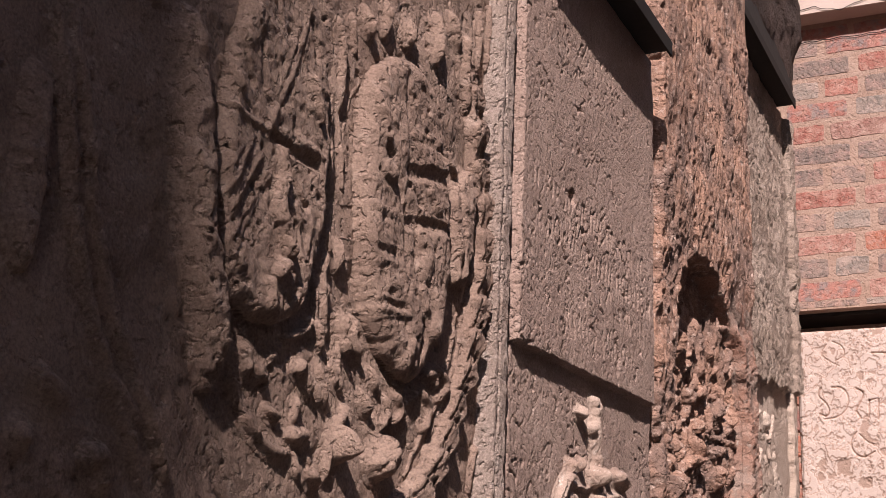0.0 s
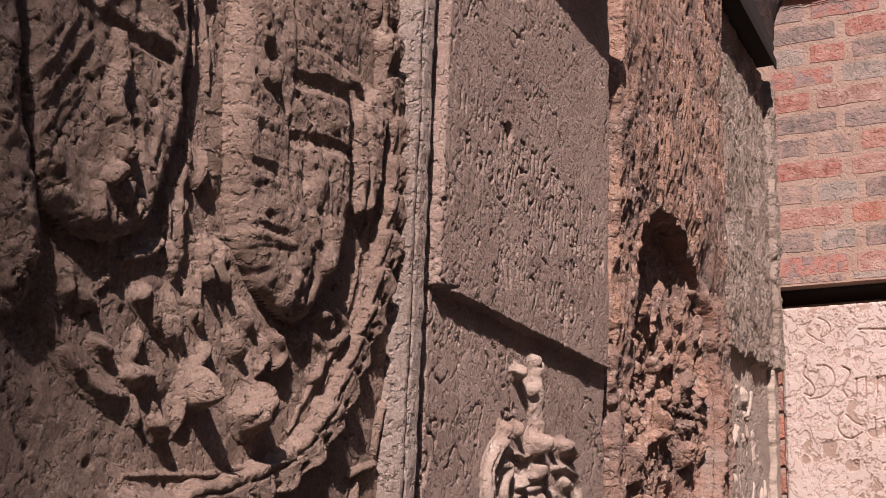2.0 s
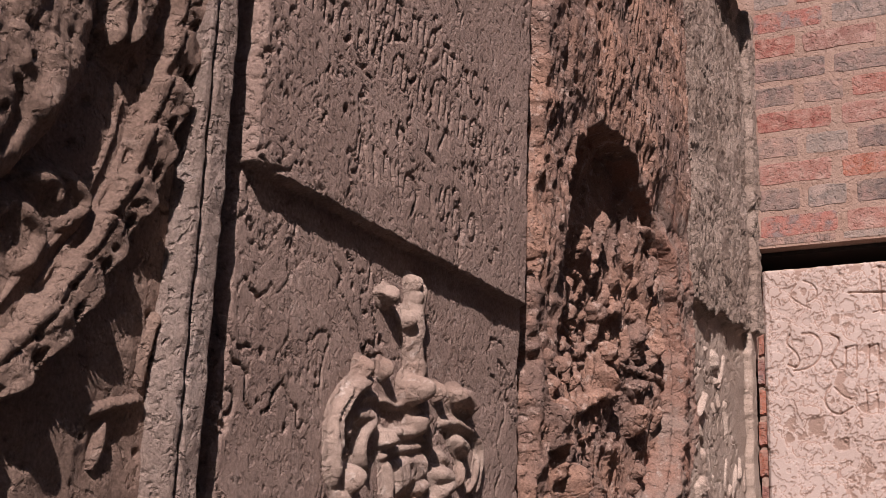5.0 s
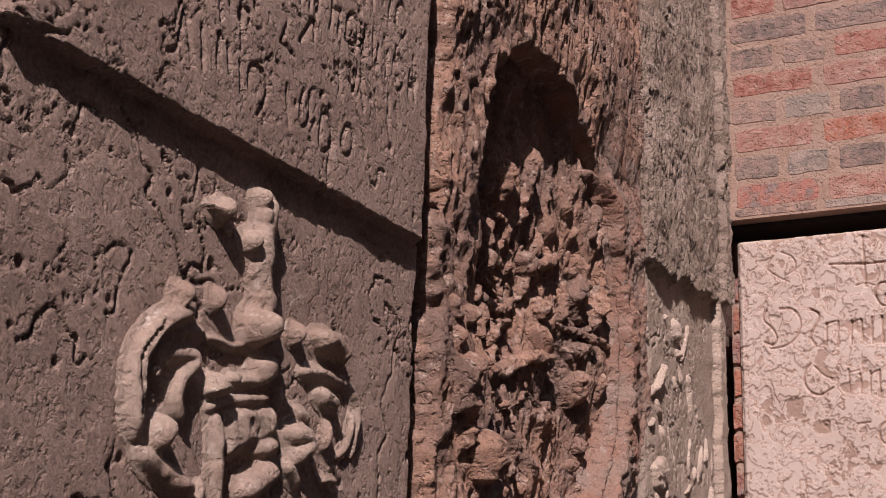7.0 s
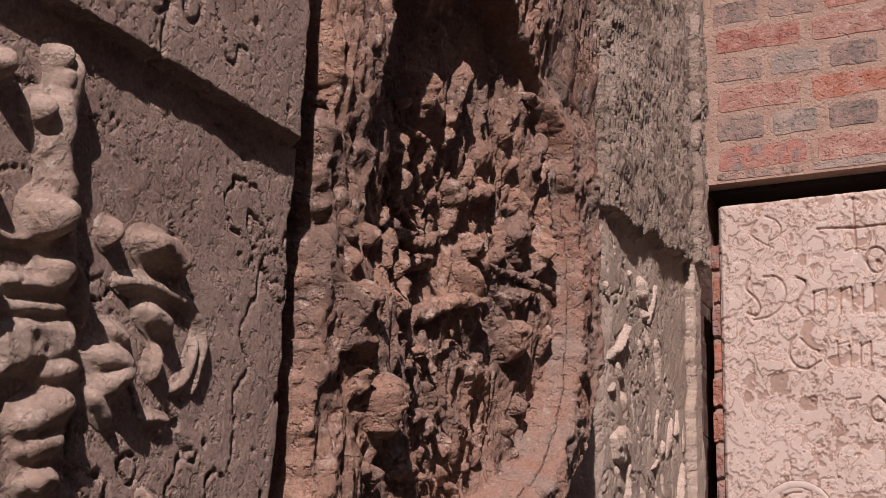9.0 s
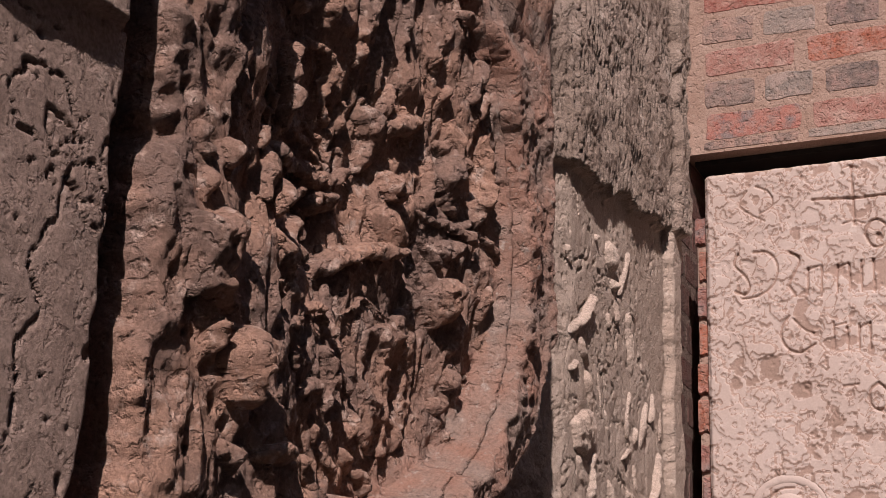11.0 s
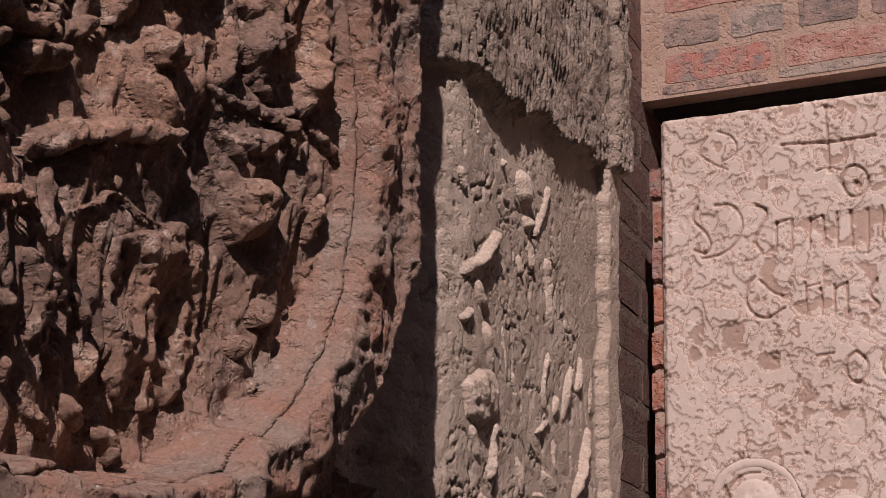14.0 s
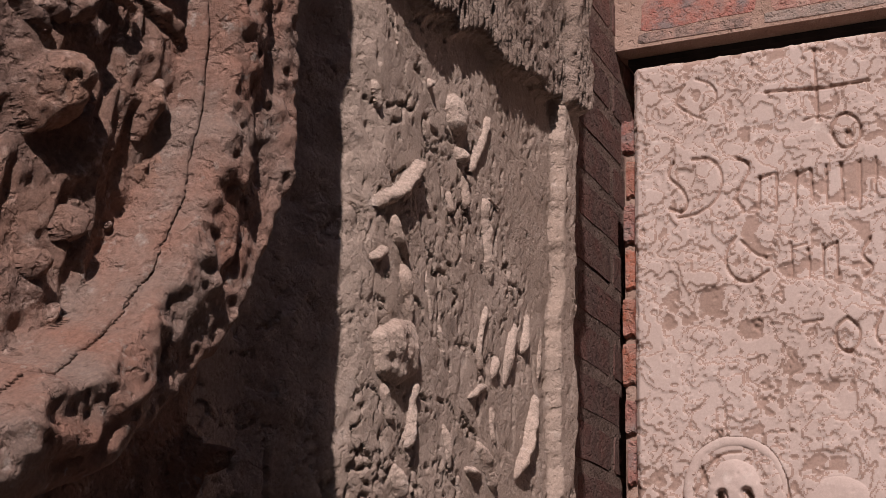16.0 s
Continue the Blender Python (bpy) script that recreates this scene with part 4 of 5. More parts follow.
def carved(name, ground, carve, area, base, material, parent, label, rough, warp, seed, step=0.0019, south=False, wear=0.5, blend=4, sunk=0.0):
    """A carved part that stands on the given ground; only where it rises is it built."""
    c = Relief(np.arange(area[0], area[1], step), np.arange(area[2], area[3], 0.8 * step), warp, seed)
    carve(c)
    c.lift = np.maximum(c.lift - sunk, 0)
    if blend:
        c.lift = np.maximum(c.lift, 0.85 * blurred(blurred(c.lift, blend), blend))
    c.lift *= 1 + wear * (1.3 * fbm(c.y, c.z, 0.026, seed + 2, 3) + 0.9 * (ridged(c.y, c.z, 0.034, seed + 8, 3) - 0.62))
    on = c.lift > 0.0006
    near = on.copy()
    near[1:], near[:-1], near[:, 1:], near[:, :-1] = near[1:] | on[:-1], near[:-1] | on[1:], near[:, 1:] | on[:, :-1], near[:, :-1] | on[:, 1:]
    c.depth = ground(c) - 0.003 * ~on
    c.depth += smooth(0.0, 0.01, c.lift) * (rough * (fbm(c.y, c.z, 0.03, seed, 3) + 0.6 * (ridged(c.y, c.z, 0.022, seed + 5, 3) - 0.6)) - 0.5 * rough * pits(c.y, c.z, 0.014, seed, 0.3, 0.004) + 0.45 * rough * (ridged(c.y, c.z, 0.012, seed + 31, 2) - 0.6))
    return c.mesh(name, base, base, material, parent, label, cut=~near, facing_south=south)


def slab_arms():
    t = thing("gravestone", "brown weathered stone slab carved with a coat of arms", "gravestone", (-0.45, 1.0, 0.0), "slabs along the wall")
    r = Relief(steps(0.4, 1.565, 0.72, 1.565, 0.0022, 0.03), steps(0.0, 3.3, 1.78, 2.64, 0.0022, 0.04), 0.003, seed=3)
    ground = lambda r: -0.008 * smooth(0.95, 1.05, r.wy) + 0.008 * fbm(r.y, r.z, 0.10, 3) + 0.0025 * fbm(r.y, r.z, 0.03, 5, 3) + 0.003 * (ridged(r.y, r.z, 0.024, 9) - 0.6) - 0.004 * pits(r.y, r.z, 0.03, 2, 0.35, 0.0035) - cracks(r, 21, 0.06, 0.003)
    r.depth = ground(r)
    r.mesh("body", -0.440, WALL_X, ARMS_STONE, t)
    for name, carve, label in (("shield", arms_shield, "oval shield with banded fields"), ("feathered_shield", arms_left_shield, "oval shield with feathered charges"),
                               ("mantling", arms_mantling, "carved scrolling leaves"), ("wreath", arms_wreath, "wavy leaf wreath"), ("border", arms_border, "shallow moulded border")):
        carved(name, ground, carve, (0.70, 1.552, 1.78, 2.62), -0.440, ARMS_STONE, t, label, 0.0030, 0.0016, 3, wear={"mantling": 0.25, "border": 0.2}.get(name, 0.0), blend={"mantling": 4, "border": 2, "wreath": 1}.get(name, 0))
    strip = Relief(steps(1.527, 1.568, 1.527, 1.568, 0.0015, 0.03), steps(0.0, 3.3, 1.78, 2.64, 0.003, 0.04), 0.0012, seed=4)
    strip.depth += 0.018 - 0.010 * smooth(0.003, 0.0, np.abs(strip.wy - 1.537)) + 0.002 * fbm(strip.y, strip.z, 0.03, 4) + 0.002 * fbm(strip.y, strip.z, 0.012, 6) - 0.006 * smooth(1.559, 1.568, strip.wy)
    strip.mesh("frame_strip", -0.442, -0.5, STRIP_STONE, t, "pale raised frame strip")


def cracks(r, seed, step=0.06, deep=0.004):
    """Meandering fine cracks."""
    n = np.abs(fbm(r.y, r.z, step, seed, 4, 0.6))
    where = smooth(0.02, 0.12, fbm(r.y, r.z, 0.15, seed + 9, 2))
    return deep * where * smooth(0.012, 0.002, n)


def slab_text():
    t = thing("gravestone", "grey-brown stone slab with engraved lines and a carved crest", "gravestone", (-0.45, 1.88, 0.0), "slabs along the wall")
    r = Relief(steps(1.60, 2.188, 1.6, 2.188, 0.002, 0.03), steps(0.0, 2.75, 1.80, 2.75, 0.002, 0.04), warp=0.001, seed=8)
    low = smooth(0.0007, -0.0007, r.z - 2.144 - 0.056 * (r.y - 1.62) + 0.003 * fbm(r.y, r.z, 0.03, 4))
    r.depth += 0.003 * fbm(r.y, r.z, 0.15, 8) + 0.0014 * fbm(r.y, r.z, 0.02, 9) - 0.004 * pits(r.y, r.z, 0.045, 5, 0.3, 0.004) - 0.002 * pits(r.y, r.z, 0.02, 6, 0.14, 0.0022)
    r.depth -= cracks(r, 31, 0.08, 0.004) + cracks(r, 37, 0.1, 0.005) + cracks(r, 39, 0.05, 0.003) + low * 0.012
    edge = 2.170 + 0.015 * low + 0.012 * fbm(r.y, r.z, 0.04, 3)
    r.depth -= 0.010 * smooth(-0.012, 0.0, r.wy - edge) + 0.09 * smooth(0.0, 0.004, r.wy - edge) + 0.006 * smooth(1.606, 1.6, r.wy)
    hole = np.hypot(r.wy - 1.783, r.wz - 2.385)
    r.depth -= 0.016 * smooth(0.013, 0.007, hole)
    letters(r)
    lower_letters(r)
    r.mesh("body", -0.428, WALL_X, TEXT_STONE, t)
    carved("crest", lambda r: 0.003 * fbm(r.y, r.z, 0.15, 8) - 0.012, text_crest, (1.62, 2.12, 1.80, 2.17), -0.428, CREST_STONE, t, "pale carved crest with scrolls and a finial", 0.0028, 0.0022, 41, 0.0018, wear=0.3, blend=3)


def lower_letters(r):
    """The lowest engraved rows, in tall narrow strokes."""
    r.stroke([(1.770, 2.230), (1.768, 2.212), (1.765, 2.192), (1.754, 2.188)], 0.0022, -0.0028)
    r.stroke([(1.771, 2.228), (1.777, 2.211), (1.784, 2.190)], 0.0022, -0.0028)
    r.stroke([(1.745, 2.202), (1.751, 2.209), (1.759, 2.201)], 0.0022, -0.0028)
    r.stroke([(1.790, 2.223), (1.797, 2.193)], 0.0022, -0.0028)
    r.stroke([(1.812, 2.227), (1.814, 2.199)], 0.0022, -0.0028)
    r.stroke([(1.825, 2.223), (1.829, 2.203)], 0.0022, -0.0028)
    r.stroke([(1.841, 2.218), (1.846, 2.195)], 0.0022, -0.0028)
    r.stroke([(1.857, 2.200), (1.852, 2.214), (1.861, 2.226), (1.882, 2.220), (1.881, 2.203), (1.870, 2.186)], 0.0022, -0.0028)
    r.stroke([(1.909, 2.225), (1.916, 2.195)], 0.0022, -0.0028)
    r.stroke([(1.935, 2.234), (1.929, 2.213), (1.936, 2.200), (1.947, 2.211), (1.945, 2.233)], 0.0022, -0.0028)
    r.stroke([(1.967, 2.227), (1.964, 2.200), (1.975, 2.192), (1.989, 2.210), (1.980, 2.230), (1.967, 2.227)], 0.0022, -0.0028)
    r.stroke([(1.989, 2.210), (1.979, 2.182), (1.984, 2.164)], 0.0022, -0.0028)
    r.stroke([(2.007, 2.231), (1.998, 2.213), (2.010, 2.200), (2.022, 2.215), (2.017, 2.233), (2.007, 2.231)], 0.0022, -0.0028)
    r.stroke([(1.810, 2.254), (1.813, 2.238)], 0.0022, -0.0028)
    r.stroke([(1.822, 2.260), (1.826, 2.251)], 0.0022, -0.0028)
    r.stroke([(1.837, 2.267), (1.842, 2.249)], 0.0022, -0.0028)
    r.stroke([(1.895, 2.290), (1.905, 2.283), (1.896, 2.259)], 0.0022, -0.0028)
    r.stroke([(1.896, 2.259), (1.908, 2.258), (1.917, 2.255)], 0.0022, -0.0028)
    r.stroke([(1.924, 2.272), (1.937, 2.295), (1.946, 2.301), (1.945, 2.281)], 0.0022, -0.0028)
    r.stroke([(1.987, 2.281), (1.992, 2.254)], 0.0022, -0.0028)
    r.stroke([(2.007, 2.288), (2.014, 2.258), (2.021, 2.290)], 0.0022, -0.0028)
    r.stroke([(2.028, 2.290), (2.035, 2.256)], 0.0022, -0.0028)
    r.stroke([(2.054, 2.282), (2.060, 2.262)], 0.0022, -0.0028)
    r.stroke([(2.080, 2.289), (2.083, 2.257)], 0.0022, -0.0028)
    r.stroke([(2.095, 2.288), (2.101, 2.271)], 0.0022, -0.0028)
    r.stroke([(2.016, 2.329), (2.015, 2.310), (2.001, 2.307)], 0.0022, -0.0028)
    r.stroke([(2.030, 2.335), (2.035, 2.306)], 0.0022, -0.0028)
    r.stroke([(2.044, 2.338), (2.049, 2.306)], 0.0022, -0.0028)
    r.stroke([(2.067, 2.343), (2.071, 2.318)], 0.0022, -0.0028)
    r.stroke([(2.090, 2.344), (2.093, 2.308)], 0.0022, -0.0028)
    r.stroke([(2.126, 2.348), (2.131, 2.315)], 0.0022, -0.0028)


def letters(r):
    """Rows of upright engraved strokes: worn writing that cannot be read."""
    rnd = random.Random(3)
    for row, (z, y, end, tall) in enumerate(((2.36, 1.64, 2.10, 0.030), (2.305, 1.66, 2.13, 0.032))):
        while y < end:
            n = rnd.choice((1, 2, 2, 3))
            for k in range(n):
                h = tall * rnd.uniform(0.55, 1.0)
                r.stroke([(y, z), (y + 0.002, z + h)], 0.0022, -0.0028)
                if k and rnd.random() < 0.5:
                    r.stroke([(y - 0.012, z + h * 0.9), (y, z + h)], 0.0022, -0.0025)
                y += 0.013
            if rnd.random() < 0.35:
                a = [(y + 0.011 + 0.011 * math.cos(u), z + 0.014 + 0.018 * math.sin(u)) for u in np.linspace(0.8, 5.8, 9)]
                r.stroke(a, 0.0022, -0.0025)
                y += 0.024
            y += rnd.choice((0.006, 0.01, 0.02))


def tooled(r, gap):
    """Upright chisel furrows, broken here and there."""
    line = np.abs(((r.y + 0.06 * r.z) / gap + 1.2 * fbm(r.y, r.z, 0.06, 3)) % 1 - 0.5) * 2
    return smooth(0.25, 0.75, line) * smooth(-0.12, 0.1, fbm(r.y, r.z, 0.045, 27, 3))


def slab_cave():
    t = thing("gravestone", "red-brown eroded slab with a deep broken figure relief", "gravestone", (-0.45, 2.5, 0.0), "slabs along the wall")
    r = Relief(steps(2.212, 2.907, 2.212, 2.907, 0.0022, 0.03), steps(0.0, 3.5, 1.80, 3.12, 0.0022, 0.04), warp=0.006, seed=12)
    r.depth = cave_ground(r)
    lip, outer = niche(r)
    pink = (lip > 0.84 + 0.03 * fbm(r.y, r.z, 0.05, 21)) & (outer < 1.15) & (r.wy > 2.42) & (r.wz < 2.5)
    r.mesh("body", -0.435, WALL_X, CAVE_STONE, t, worn=(RIM_STONE, pink))
    carved("figure_relief", cave_ground, figures_within, (2.212, 2.907, 1.80, 2.52), -0.435, CAVE_STONE, t, "broken figure and leaf carving", 0.0085, 0.004, 12, wear=0.4, blend=0)
    carved("rim", lambda r: -0.010 - 0.07 * smooth(1.04, 0.9, niche(r)[0]) - 0.06 * smooth(1.02, 1.1, niche(r)[1]) * (r.z < 2.2) + 0.006 * fbm(r.y, r.z * 0.7, 0.05, 12, 3), rim_band, (2.40, 2.907, 1.80, 2.52), -0.435, RIM_STONE, t, "pinkish curved rim", 0.0050, 0.006, 12, wear=0.4, blend=0)
    carved("broken_corner", cave_ground, cave_rim, (2.55, 2.907, 1.80, 2.2), -0.433, RIM_STONE, t, "pinkish broken corner pieces", 0.009, 0.006, 12)


def figures_within(r):
    """The figures, ending short of the niche's far wall."""
    cave_figures(r)
    r.lift *= 1 - smooth(0.86, 0.97, niche(r)[0]) * smooth(2.45, 2.52, r.wy)


def niche(r):
    """Two ovals round the niche: 1 on its inner lip, and 1 on the outer edge of its rim."""
    y, z = r.wy - 2.505, r.wz - 2.19
    lip = np.abs(y / np.where(y > 0, 0.300, 0.215)) ** 2.2 + np.abs(z / np.where(z > 0, 0.325, 0.262)) ** 2.2
    outer = (y / 0.385) ** 2 + (z / np.where(z > 0, 0.58, 0.308)) ** 2
    return lip, outer


def cave_ground(r):
    """Rough stone round a deep niche, tooled above it, broken off along its far edge."""
    lip, outer = niche(r)
    inside = smooth(1.0, 0.93, lip)
    chip = ridged(r.y, r.z * 0.6, 0.03, 52)
    ring = smooth(0.95, 1.05, lip) * smooth(1.04, 0.97, outer) * smooth(2.40, 2.56, r.wy) * smooth(2.50, 2.40, r.wz)
    calm = smooth(2.66, 2.74, r.wy) * smooth(2.62, 2.5, r.wz)
    depth = -0.02 * ring + (1 - 0.75 * np.maximum(np.maximum(inside, ring), calm)) * (0.018 - 0.010 * smooth(2.5, 2.6, r.z)) * (chip - 0.6) + 0.010 * fbm(r.y, r.z * 0.7, 0.05, 12, 3) - (1 - 0.6 * inside) * (1 - 0.9 * calm) * 0.007 * pits(r.y, r.z, 0.025, 4, 0.45, 0.007)
    depth -= inside * (0.060 - 0.028 * smooth(2.62, 2.76, r.wy) - 0.036 * smooth(2.50, 2.36, r.wy) * smooth(2.36, 2.24, r.wz) - 0.03 * fbm(r.y, r.z * 0.6, 0.11, 57, 2))
    depth += inside * (0.016 * (ridged(r.y * 1.5, r.z * 0.6, 0.035, 58, 3) - 0.6) + 0.003 * fbm(r.y, r.z, 0.016, 59, 2) + 0.022 * smooth(2.26, 2.40, r.wz))
    hatch = smooth(2.53, 2.56, r.wz) * smooth(2.36, 2.42, r.wy)
    depth -= hatch * 0.006 * tooled(r, 0.011)
    depth += smooth(2.47, 2.60, r.wz) * 0.012 - 0.045 * smooth(2.225, 2.205, r.wy + 0.02 * fbm(r.y, r.z, 0.03, 8))
    depth -= 0.055 * smooth(1.0, 1.1, outer) * smooth(2.16, 2.10, r.wz) * smooth(2.45, 2.55, r.wy)
    end = 2.893 - 0.035 * smooth(2.35, 2.75, r.z) + 0.014 * fbm(r.z, r.z, 0.05, 6)
    return depth - 0.16 * smooth(-0.004, 0.012, r.y - end)


def rim_band(r):
    """The pink rim on the far side and below the niche, with a bead along its inner lip."""
    lip, outer = niche(r)
    side = smooth(2.40, 2.56, r.wy) * smooth(2.50, 2.40, r.wz)
    r.lift = side * smooth(0.93, 1.06, lip) * smooth(1.06, 0.97, outer) * (0.020 - 0.006 * smooth(1.25, 1.35, lip) + 0.005 * smooth(1.5, 1.7, lip))
    r.lift = np.maximum(r.lift, 0.001 * (side > 0.02) * (lip > 0.88) * (outer < 1.12))
    r.lift[r.y > 2.893] = 0


def slab_grey():
    t = thing("gravestone", "grey plastered stone slab with a skeleton relief and rough tooled top", "gravestone", (-0.5, 3.3, 0.0), "slabs along the wall")
    r = Relief(steps(2.96, 3.615, 2.96, 3.615, 0.0024, 0.03), steps(0.0, 3.22, 1.85, 3.22, 0.0024, 0.04), warp=0.006, seed=15)
    top = smooth(-0.006, 0.006, r.wz - 2.42 - 0.145 * (r.wy - 3.09) + 0.05 * fbm(r.y, r.z, 0.06, 15))
    chip = ridged(r.y * 1.3, r.z, 0.03, 71, 3)
    r.depth += 0.005 * fbm(r.y, r.z, 0.06, 16) + 0.0015 * fbm(r.y * 1.5, r.z, 0.02, 18) - cracks(r, 73, 0.05, 0.005) - cracks(r, 75, 0.09, 0.006) - 0.0014 * smooth(0.82, 0.94, ridged(r.y * 3.0, r.z * 0.8, 0.06, 77, 2)) * smooth(-0.05, 0.15, fbm(r.y, r.z, 0.08, 79, 2)) - 0.003 * pits(r.y * 1.5, r.z, 0.03, 7, 0.3, 0.005) + top * (0.018 + 0.006 * (chip - 0.6) + 0.004 * fbm(r.y * 1.6, r.z, 0.05, 19, 4) - 0.003 * pits(r.y, r.z * 0.8, 0.026, 8, 0.2, 0.006) - 0.006 * tooled(r, 0.0105) * smooth(3.05, 3.18, r.y + 0.05 * fbm(r.y, r.z, 0.06, 44)))
    r.depth += 0.016 * smooth(3.552, 3.558, r.wy + 0.02 * fbm(r.y, r.z, 0.08, 5)) - 0.012 * smooth(3.598, 3.612, r.wy + 0.02 * fbm(r.z, r.z, 0.06, 3)) - 0.045 * smooth(3.15, 3.01, r.wy + 0.03 * fbm(r.y, r.z, 0.05, 17))
    r.mesh("body", -0.503, WALL_X, GREY_STONE, t, worn=(CHISEL_STONE, top > 0.5))
    carved("skeleton_relief", lambda r: 0.005 * fbm(r.y, r.z, 0.06, 16), grey_relief, (3.05, 3.57, 1.86, 2.42), -0.503, ROUGH_STONE, t, "worn skeleton and limb relief", 0.003, 0.004, 81, 0.002, wear=0.7, blend=1, sunk=0.0015)


def flakes(y, z, seed, step=0.06):
    """Terraced crust: thin layers with crisp wandering edges, from 0 to 1."""
    h = 0.5 + fbm(y, z, step, seed, 4, 0.55)
    out = 0 * y
    for k in (0.40, 0.58):
        out += smooth(k - 0.008, k + 0.008, h)
    return out / 2


def pale_medallion(r):
    """A raised ring with a worn round boss in it, and the edge of a second one."""
    turn = [(-0.4325 + 0.068 * math.cos(a), 2.112 + 0.068 * math.sin(a)) for a in np.linspace(0, math.tau, 25)]
    r.rise(turn, 0.008, 0.005)
    r.oval(-0.4325, 2.105, 0.042, 0.05, 0.010, 0.5)
    r.stroke([(-0.452, 2.104), (-0.450, 2.098)], 0.009, -0.012)
    r.stroke([(-0.415, 2.104), (-0.413, 2.098)], 0.009, -0.012)
    r.oval(-0.29, 2.075, 0.05, 0.052, 0.007, 0.3)


def slab_pale():
    t = thing("gravestone", "pale pinkish stone slab with worn engraved writing", "gravestone", (-0.1, 4.2, 0.0))
    r = Relief(steps(-0.578, 0.45, -0.578, -0.16, 0.002, 0.03), steps(0.0, 2.783, 2.06, 2.783, 0.002, 0.04), 0.0015, seed=91)
    crust = flakes(r.wy, r.wz, 92, 0.05)
    fine = flakes(r.wy, r.wz, 95, 0.028)
    r.depth += 0.0034 * crust + 0.0026 * fine - 0.002 * pits(r.y, r.z, 0.02, 9, 0.2, 0.003) - cracks(r, 96, 0.07, 0.004)
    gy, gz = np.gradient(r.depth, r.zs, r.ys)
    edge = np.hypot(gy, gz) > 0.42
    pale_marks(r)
    r.depth -= 0.008 * smooth(-0.570, -0.578, r.wy) + 0.006 * smooth(2.776, 2.783, r.wz)
    carved("medallion", lambda r: 0 * r.y, pale_medallion, (-0.52, -0.24, 2.06, 2.2), 4.112, PALE_STONE, t, "round carved medallion", 0.002, 0.0015, 91, 0.002, True, wear=0.2, blend=0)
    # Brown on worn hollows and flake edges; in the letters it paints dirt and shade
    r.mesh("body", 4.112, 3.99, PALE_STONE, t, facing_south=True, worn=(WORN_AND_SHADE_STONE, (crust < 0.2) & (fine < 0.3) | (edge | (r.lift < -0.0022)) & (r.z > 2.07) & (r.y < -0.17)))


slab_arms()
slab_text()
slab_cave()
slab_grey()
slab_pale()


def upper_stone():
    """The weathered block over the second hood, with a broken end; its shade is painted as dark brown."""
    t = thing("cornice_stone", "weathered cornice stone above a metal hood, its shade painted dark brown", "cornice", (-0.5, 3.2, 3.26))
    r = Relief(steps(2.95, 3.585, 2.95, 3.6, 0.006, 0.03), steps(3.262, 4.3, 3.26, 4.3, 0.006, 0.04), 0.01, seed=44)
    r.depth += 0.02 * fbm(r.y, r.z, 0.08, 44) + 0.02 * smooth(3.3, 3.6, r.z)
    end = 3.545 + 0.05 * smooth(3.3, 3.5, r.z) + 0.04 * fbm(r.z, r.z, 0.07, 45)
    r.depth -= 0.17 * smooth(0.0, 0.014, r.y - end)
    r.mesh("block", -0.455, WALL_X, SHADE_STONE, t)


def hood(y0, y1, z, x0, x1, rise):
    """A bent sheet-metal hood: a sloping top with a turned-down lip."""
    t = thing("metal_hood", "dark metal rain hood fixed over a carved slab", "rain hood", (x0, (y0 + y1) / 2, z), "rain hoods")
    bm = bmesh.new()
    prof = [(x0, z), (x1, z), (x1, z + 0.012), (x0, z + rise)]
    a = [bm.verts.new((x, y0, zz)) for x, zz in prof]
    b = [bm.verts.new((x, y1, zz)) for x, zz in prof]
    for k in range(4):
        bm.faces.new((a[k], a[(k + 1) % 4], b[(k + 1) % 4], b[k]))
    bm.faces.new(a[::-1])
    bm.faces.new(b)
    bmesh.ops.recalc_face_normals(bm, faces=bm.faces[:])
    part("sheet", bm, DARK_METAL, t)
    part("lip", box((x1, y0, z - 0.012), (x1 + 0.004, y1, z + 0.014), 0.001), DARK_METAL, t)


hood(1.60, 2.125, 2.752, -0.50, -0.387, 0.05)
# The second sheet rises high, filling the shaded mass above with dark metal
hood(2.93, 3.50, 3.235, -0.50, -0.445, 0.42)
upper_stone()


# ---- bricks ----
def brick_mesh(seed):
    """A worn brick of unit size with a ragged outline; its face is at y = 0 and its body runs to y = 1."""
    rnd = random.Random(seed)
    edge = [(0.04, 0.0), (0.27, 0), (0.5, 0), (0.75, 0), (0.96, 0.0), (1, 0.1), (1, 0.5), (1, 0.9), (0.96, 1), (0.73, 1), (0.5, 1), (0.25, 1), (0.04, 1), (0, 0.9), (0, 0.5), (0, 0.1)]
    worn = [(x + rnd.uniform(-0.012, 0.012), z + rnd.uniform(-0.04, 0.04)) for x, z in edge]
    n = len(edge)
    co = [(0.5 + (x - 0.5) * 0.955, rnd.uniform(0.0, 0.012), 0.5 + (z - 0.5) * 0.9) for x, z in worn]
    co += [(x, 0.07 + rnd.uniform(0, 0.03), z) for x, z in worn]
    co += [(x, 1.0, z) for x, z in worn]
    faces = [tuple(range(n))]
    for k in (0, n):
        faces += [(k + i, k + n + i, k + n + (i + 1) % n, k + (i + 1) % n) for i in range(n)]
    me = bpy.data.meshes.new("brick")
    me.from_pydata(co, [], faces)
    bm = bmesh.new()
    bm.from_mesh(me)
    bmesh.ops.recalc_face_normals(bm, faces=bm.faces[:])
    bm.to_mesh(me)
    bm.free()
    return me


MESHES = {k: [] for k in BRICKS}
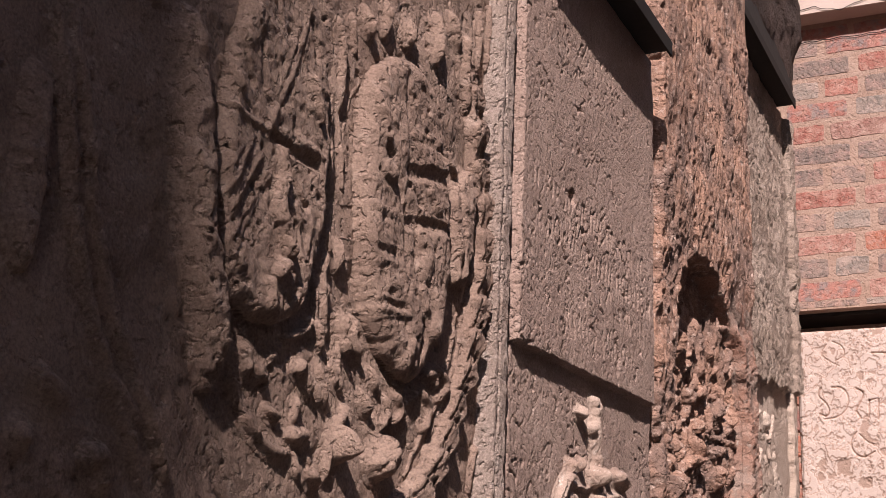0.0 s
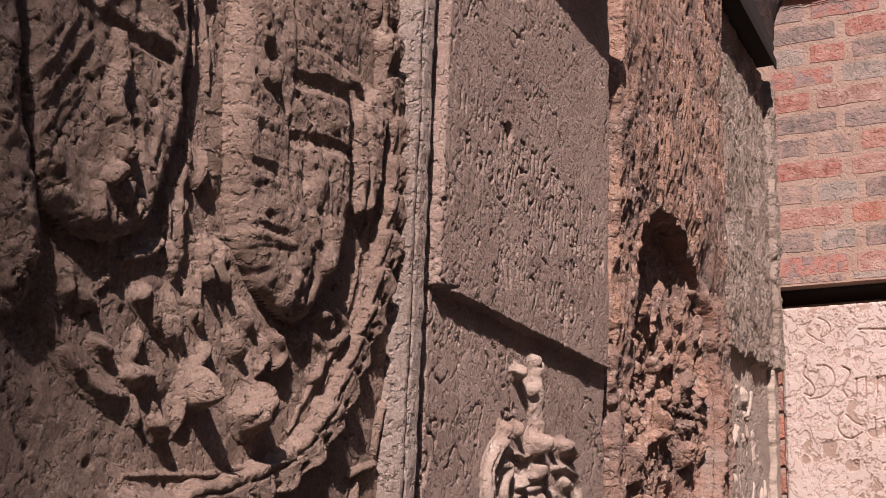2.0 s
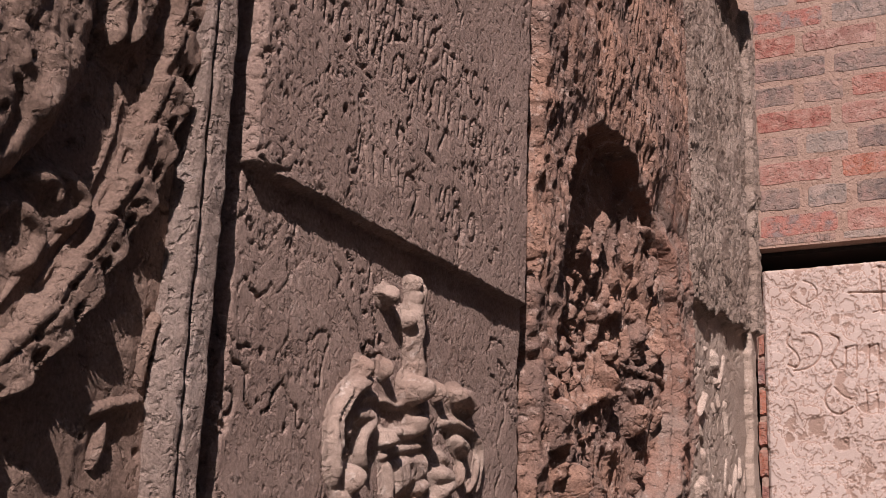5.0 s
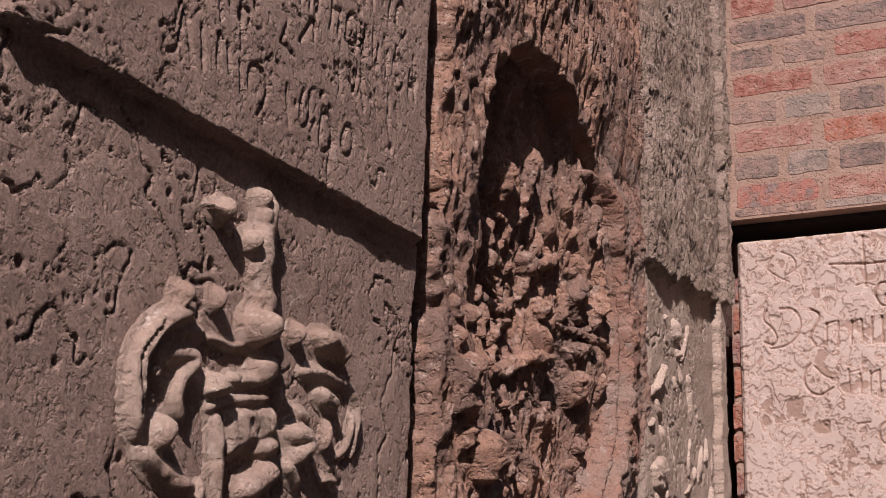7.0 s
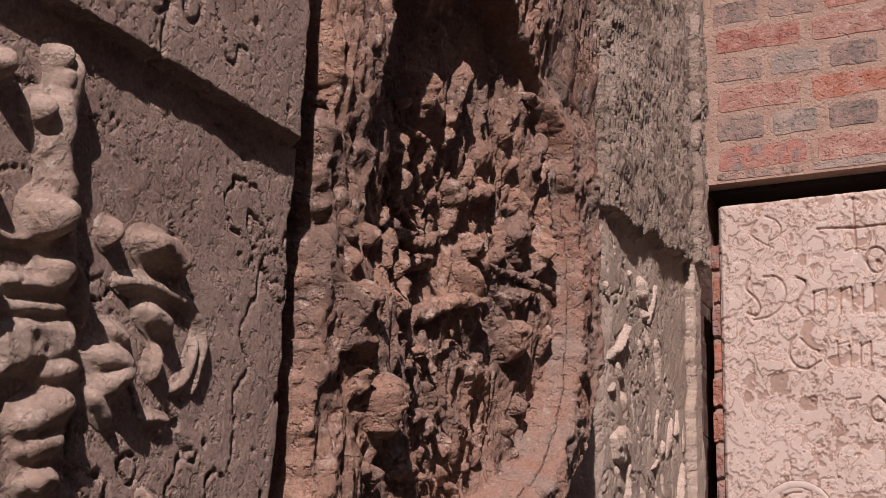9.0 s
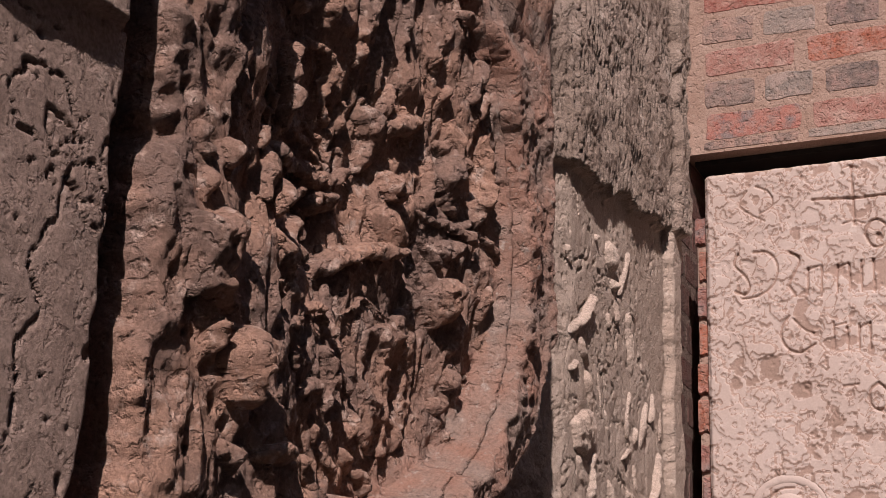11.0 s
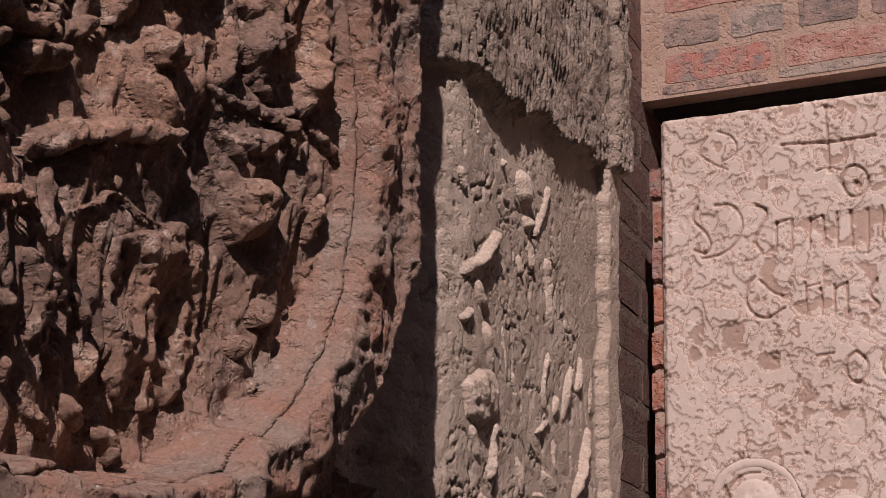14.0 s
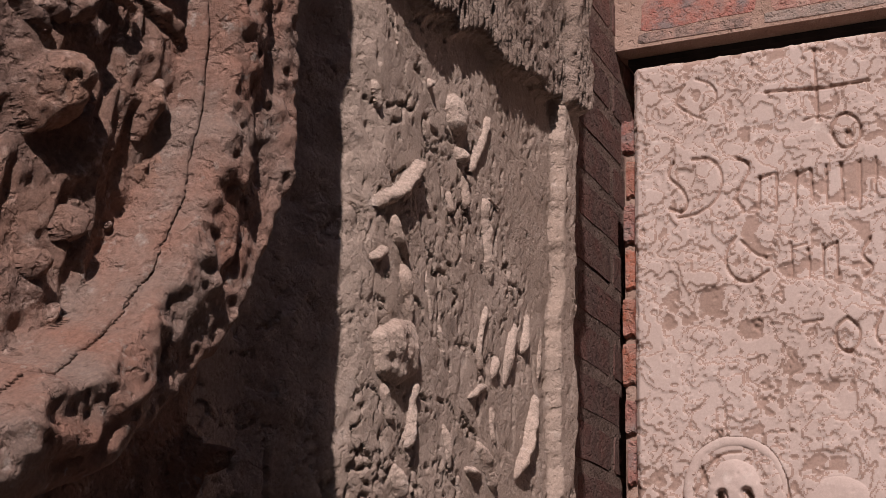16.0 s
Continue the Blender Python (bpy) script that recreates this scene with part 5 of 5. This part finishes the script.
for k in BRICKS:
    for s in range(3):
        me = brick_mesh(ord(k) * 10 + s)
        me.materials.append(BRICKS[k])
        MESHES[k].append(me)
DICE = random.Random(5)


def lay(parent, m, length, tone, height=0.061):
    """One brick, its lower left front corner at the pose m."""
    ob = new("brick", DICE.choice(MESHES[tone]))
    ob.parent = parent
    ob.matrix_basis = m @ Matrix.Diagonal((length, 0.05, height, 1)) @ pose(0, DICE.uniform(0, 0.025), 0)


ROWS_SEEN = ["Sm Sp Hg Sr", "Hg Hl Hg Sg", "Sp So Hg Sp", "Hb Hl Hg Sr", "Sr Sp Hl Sm", "Hg Hb Sr Hl", "Sg Sg Sp Hg", "Hr Sp Sp Hg", "Sm Sl Sp Hg", "Hl Hr Hg Sp", "Sg Sr Hb Sp", "Hg Sm Hg Sr"]
for k, row in enumerate(ROWS_SEEN):
    x, z = -0.612 + DICE.uniform(0, 0.01), 2.908 + 0.0735 * k
    for word in row.split() + [DICE.choice("SH") + DICE.choice("rpglmb") for _ in range(12)]:
        n = {"S": 0.200, "H": 0.106}[word[0]] + DICE.uniform(-0.008, 0.008)
        if x + n > 2.5:
            break
        lay(wall_end, pose(x, BRICK_Y, z, 0, DICE.uniform(-0.4, 0.4), 0), n, word[1])
        x += n + DICE.uniform(0.016, 0.024)
x = -0.61
while x < 1.2:
    lay(wall_end, pose(x, BRICK_Y, LEDGE_Z + 0.006), 0.2, DICE.choice("pbl"), 0.02)
    lay(wall_end_gap, pose(x, BRICK_Y + 0.057, 3.785), 0.2, DICE.choice("rpm"), 0.06)
    x += 0.215
for k in range(36):
    z = 1.55 + 0.0755 * k
    y = 2.86 + (k % 2) * 0.06
    while y < LOW_Y - 0.02:
        n = min(0.215 if (k + int(y * 9)) % 2 else 0.105, LOW_Y - 0.005 - y)
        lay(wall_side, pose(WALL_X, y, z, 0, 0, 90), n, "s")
        y += n + 0.012
    x = WALL_X + 0.005
    if z + 0.07 < LEDGE_Z:
        while x < 0.6:
            n = 0.215 if (k + int(x * 9)) % 2 else 0.105
            lay(wall_end_low, pose(x, LOW_Y, z), n, DICE.choice("rrmob"))
            x += n + 0.012

# broken brick ends in the gap beside the pale slab
part("mortar_bed", box((-0.598, 4.124, 0.0), (-0.5795, LOW_Y, 2.66), 0.003), MORTAR, wall_end_low, "ragged mortar beside the slab")
z = 1.75
while z < 2.67:
    n = DICE.uniform(0.012, 0.024)
    lay(wall_end_low, pose(-0.5795 - n, 4.1135 + DICE.uniform(0, 0.006), z), n, DICE.choice("oorm"), DICE.uniform(0.05, 0.066))
    z += 0.0745


# ---- wire under the coping ----
def cable(label, points, radius):
    curve = bpy.data.curves.new("wire", 'CURVE')
    curve.dimensions, curve.bevel_depth, curve.bevel_resolution = '3D', radius, 1
    line = curve.splines.new('POLY')
    line.points.add(len(points) - 1)
    for p, co in zip(line.points, points):
        p.co = (*co, 1)
    curve.materials.append(DARK_METAL)
    return tagged(new("wire", curve), label, "wire")


RND = random.Random(9)
cable("thin dark wire sagging under the stone coping", [(-0.56 + 0.02 * k, BRICK_Y - 0.024, 3.868 + 0.012 * math.sin(k * 0.7) + RND.uniform(-0.004, 0.004)) for k in range(40)], 0.0012)
cable("thin dark wire along the recessed brick course", [(-0.56 + 0.02 * k, BRICK_Y - 0.004, 3.768 + RND.uniform(-0.003, 0.003)) for k in range(40)], 0.0012)
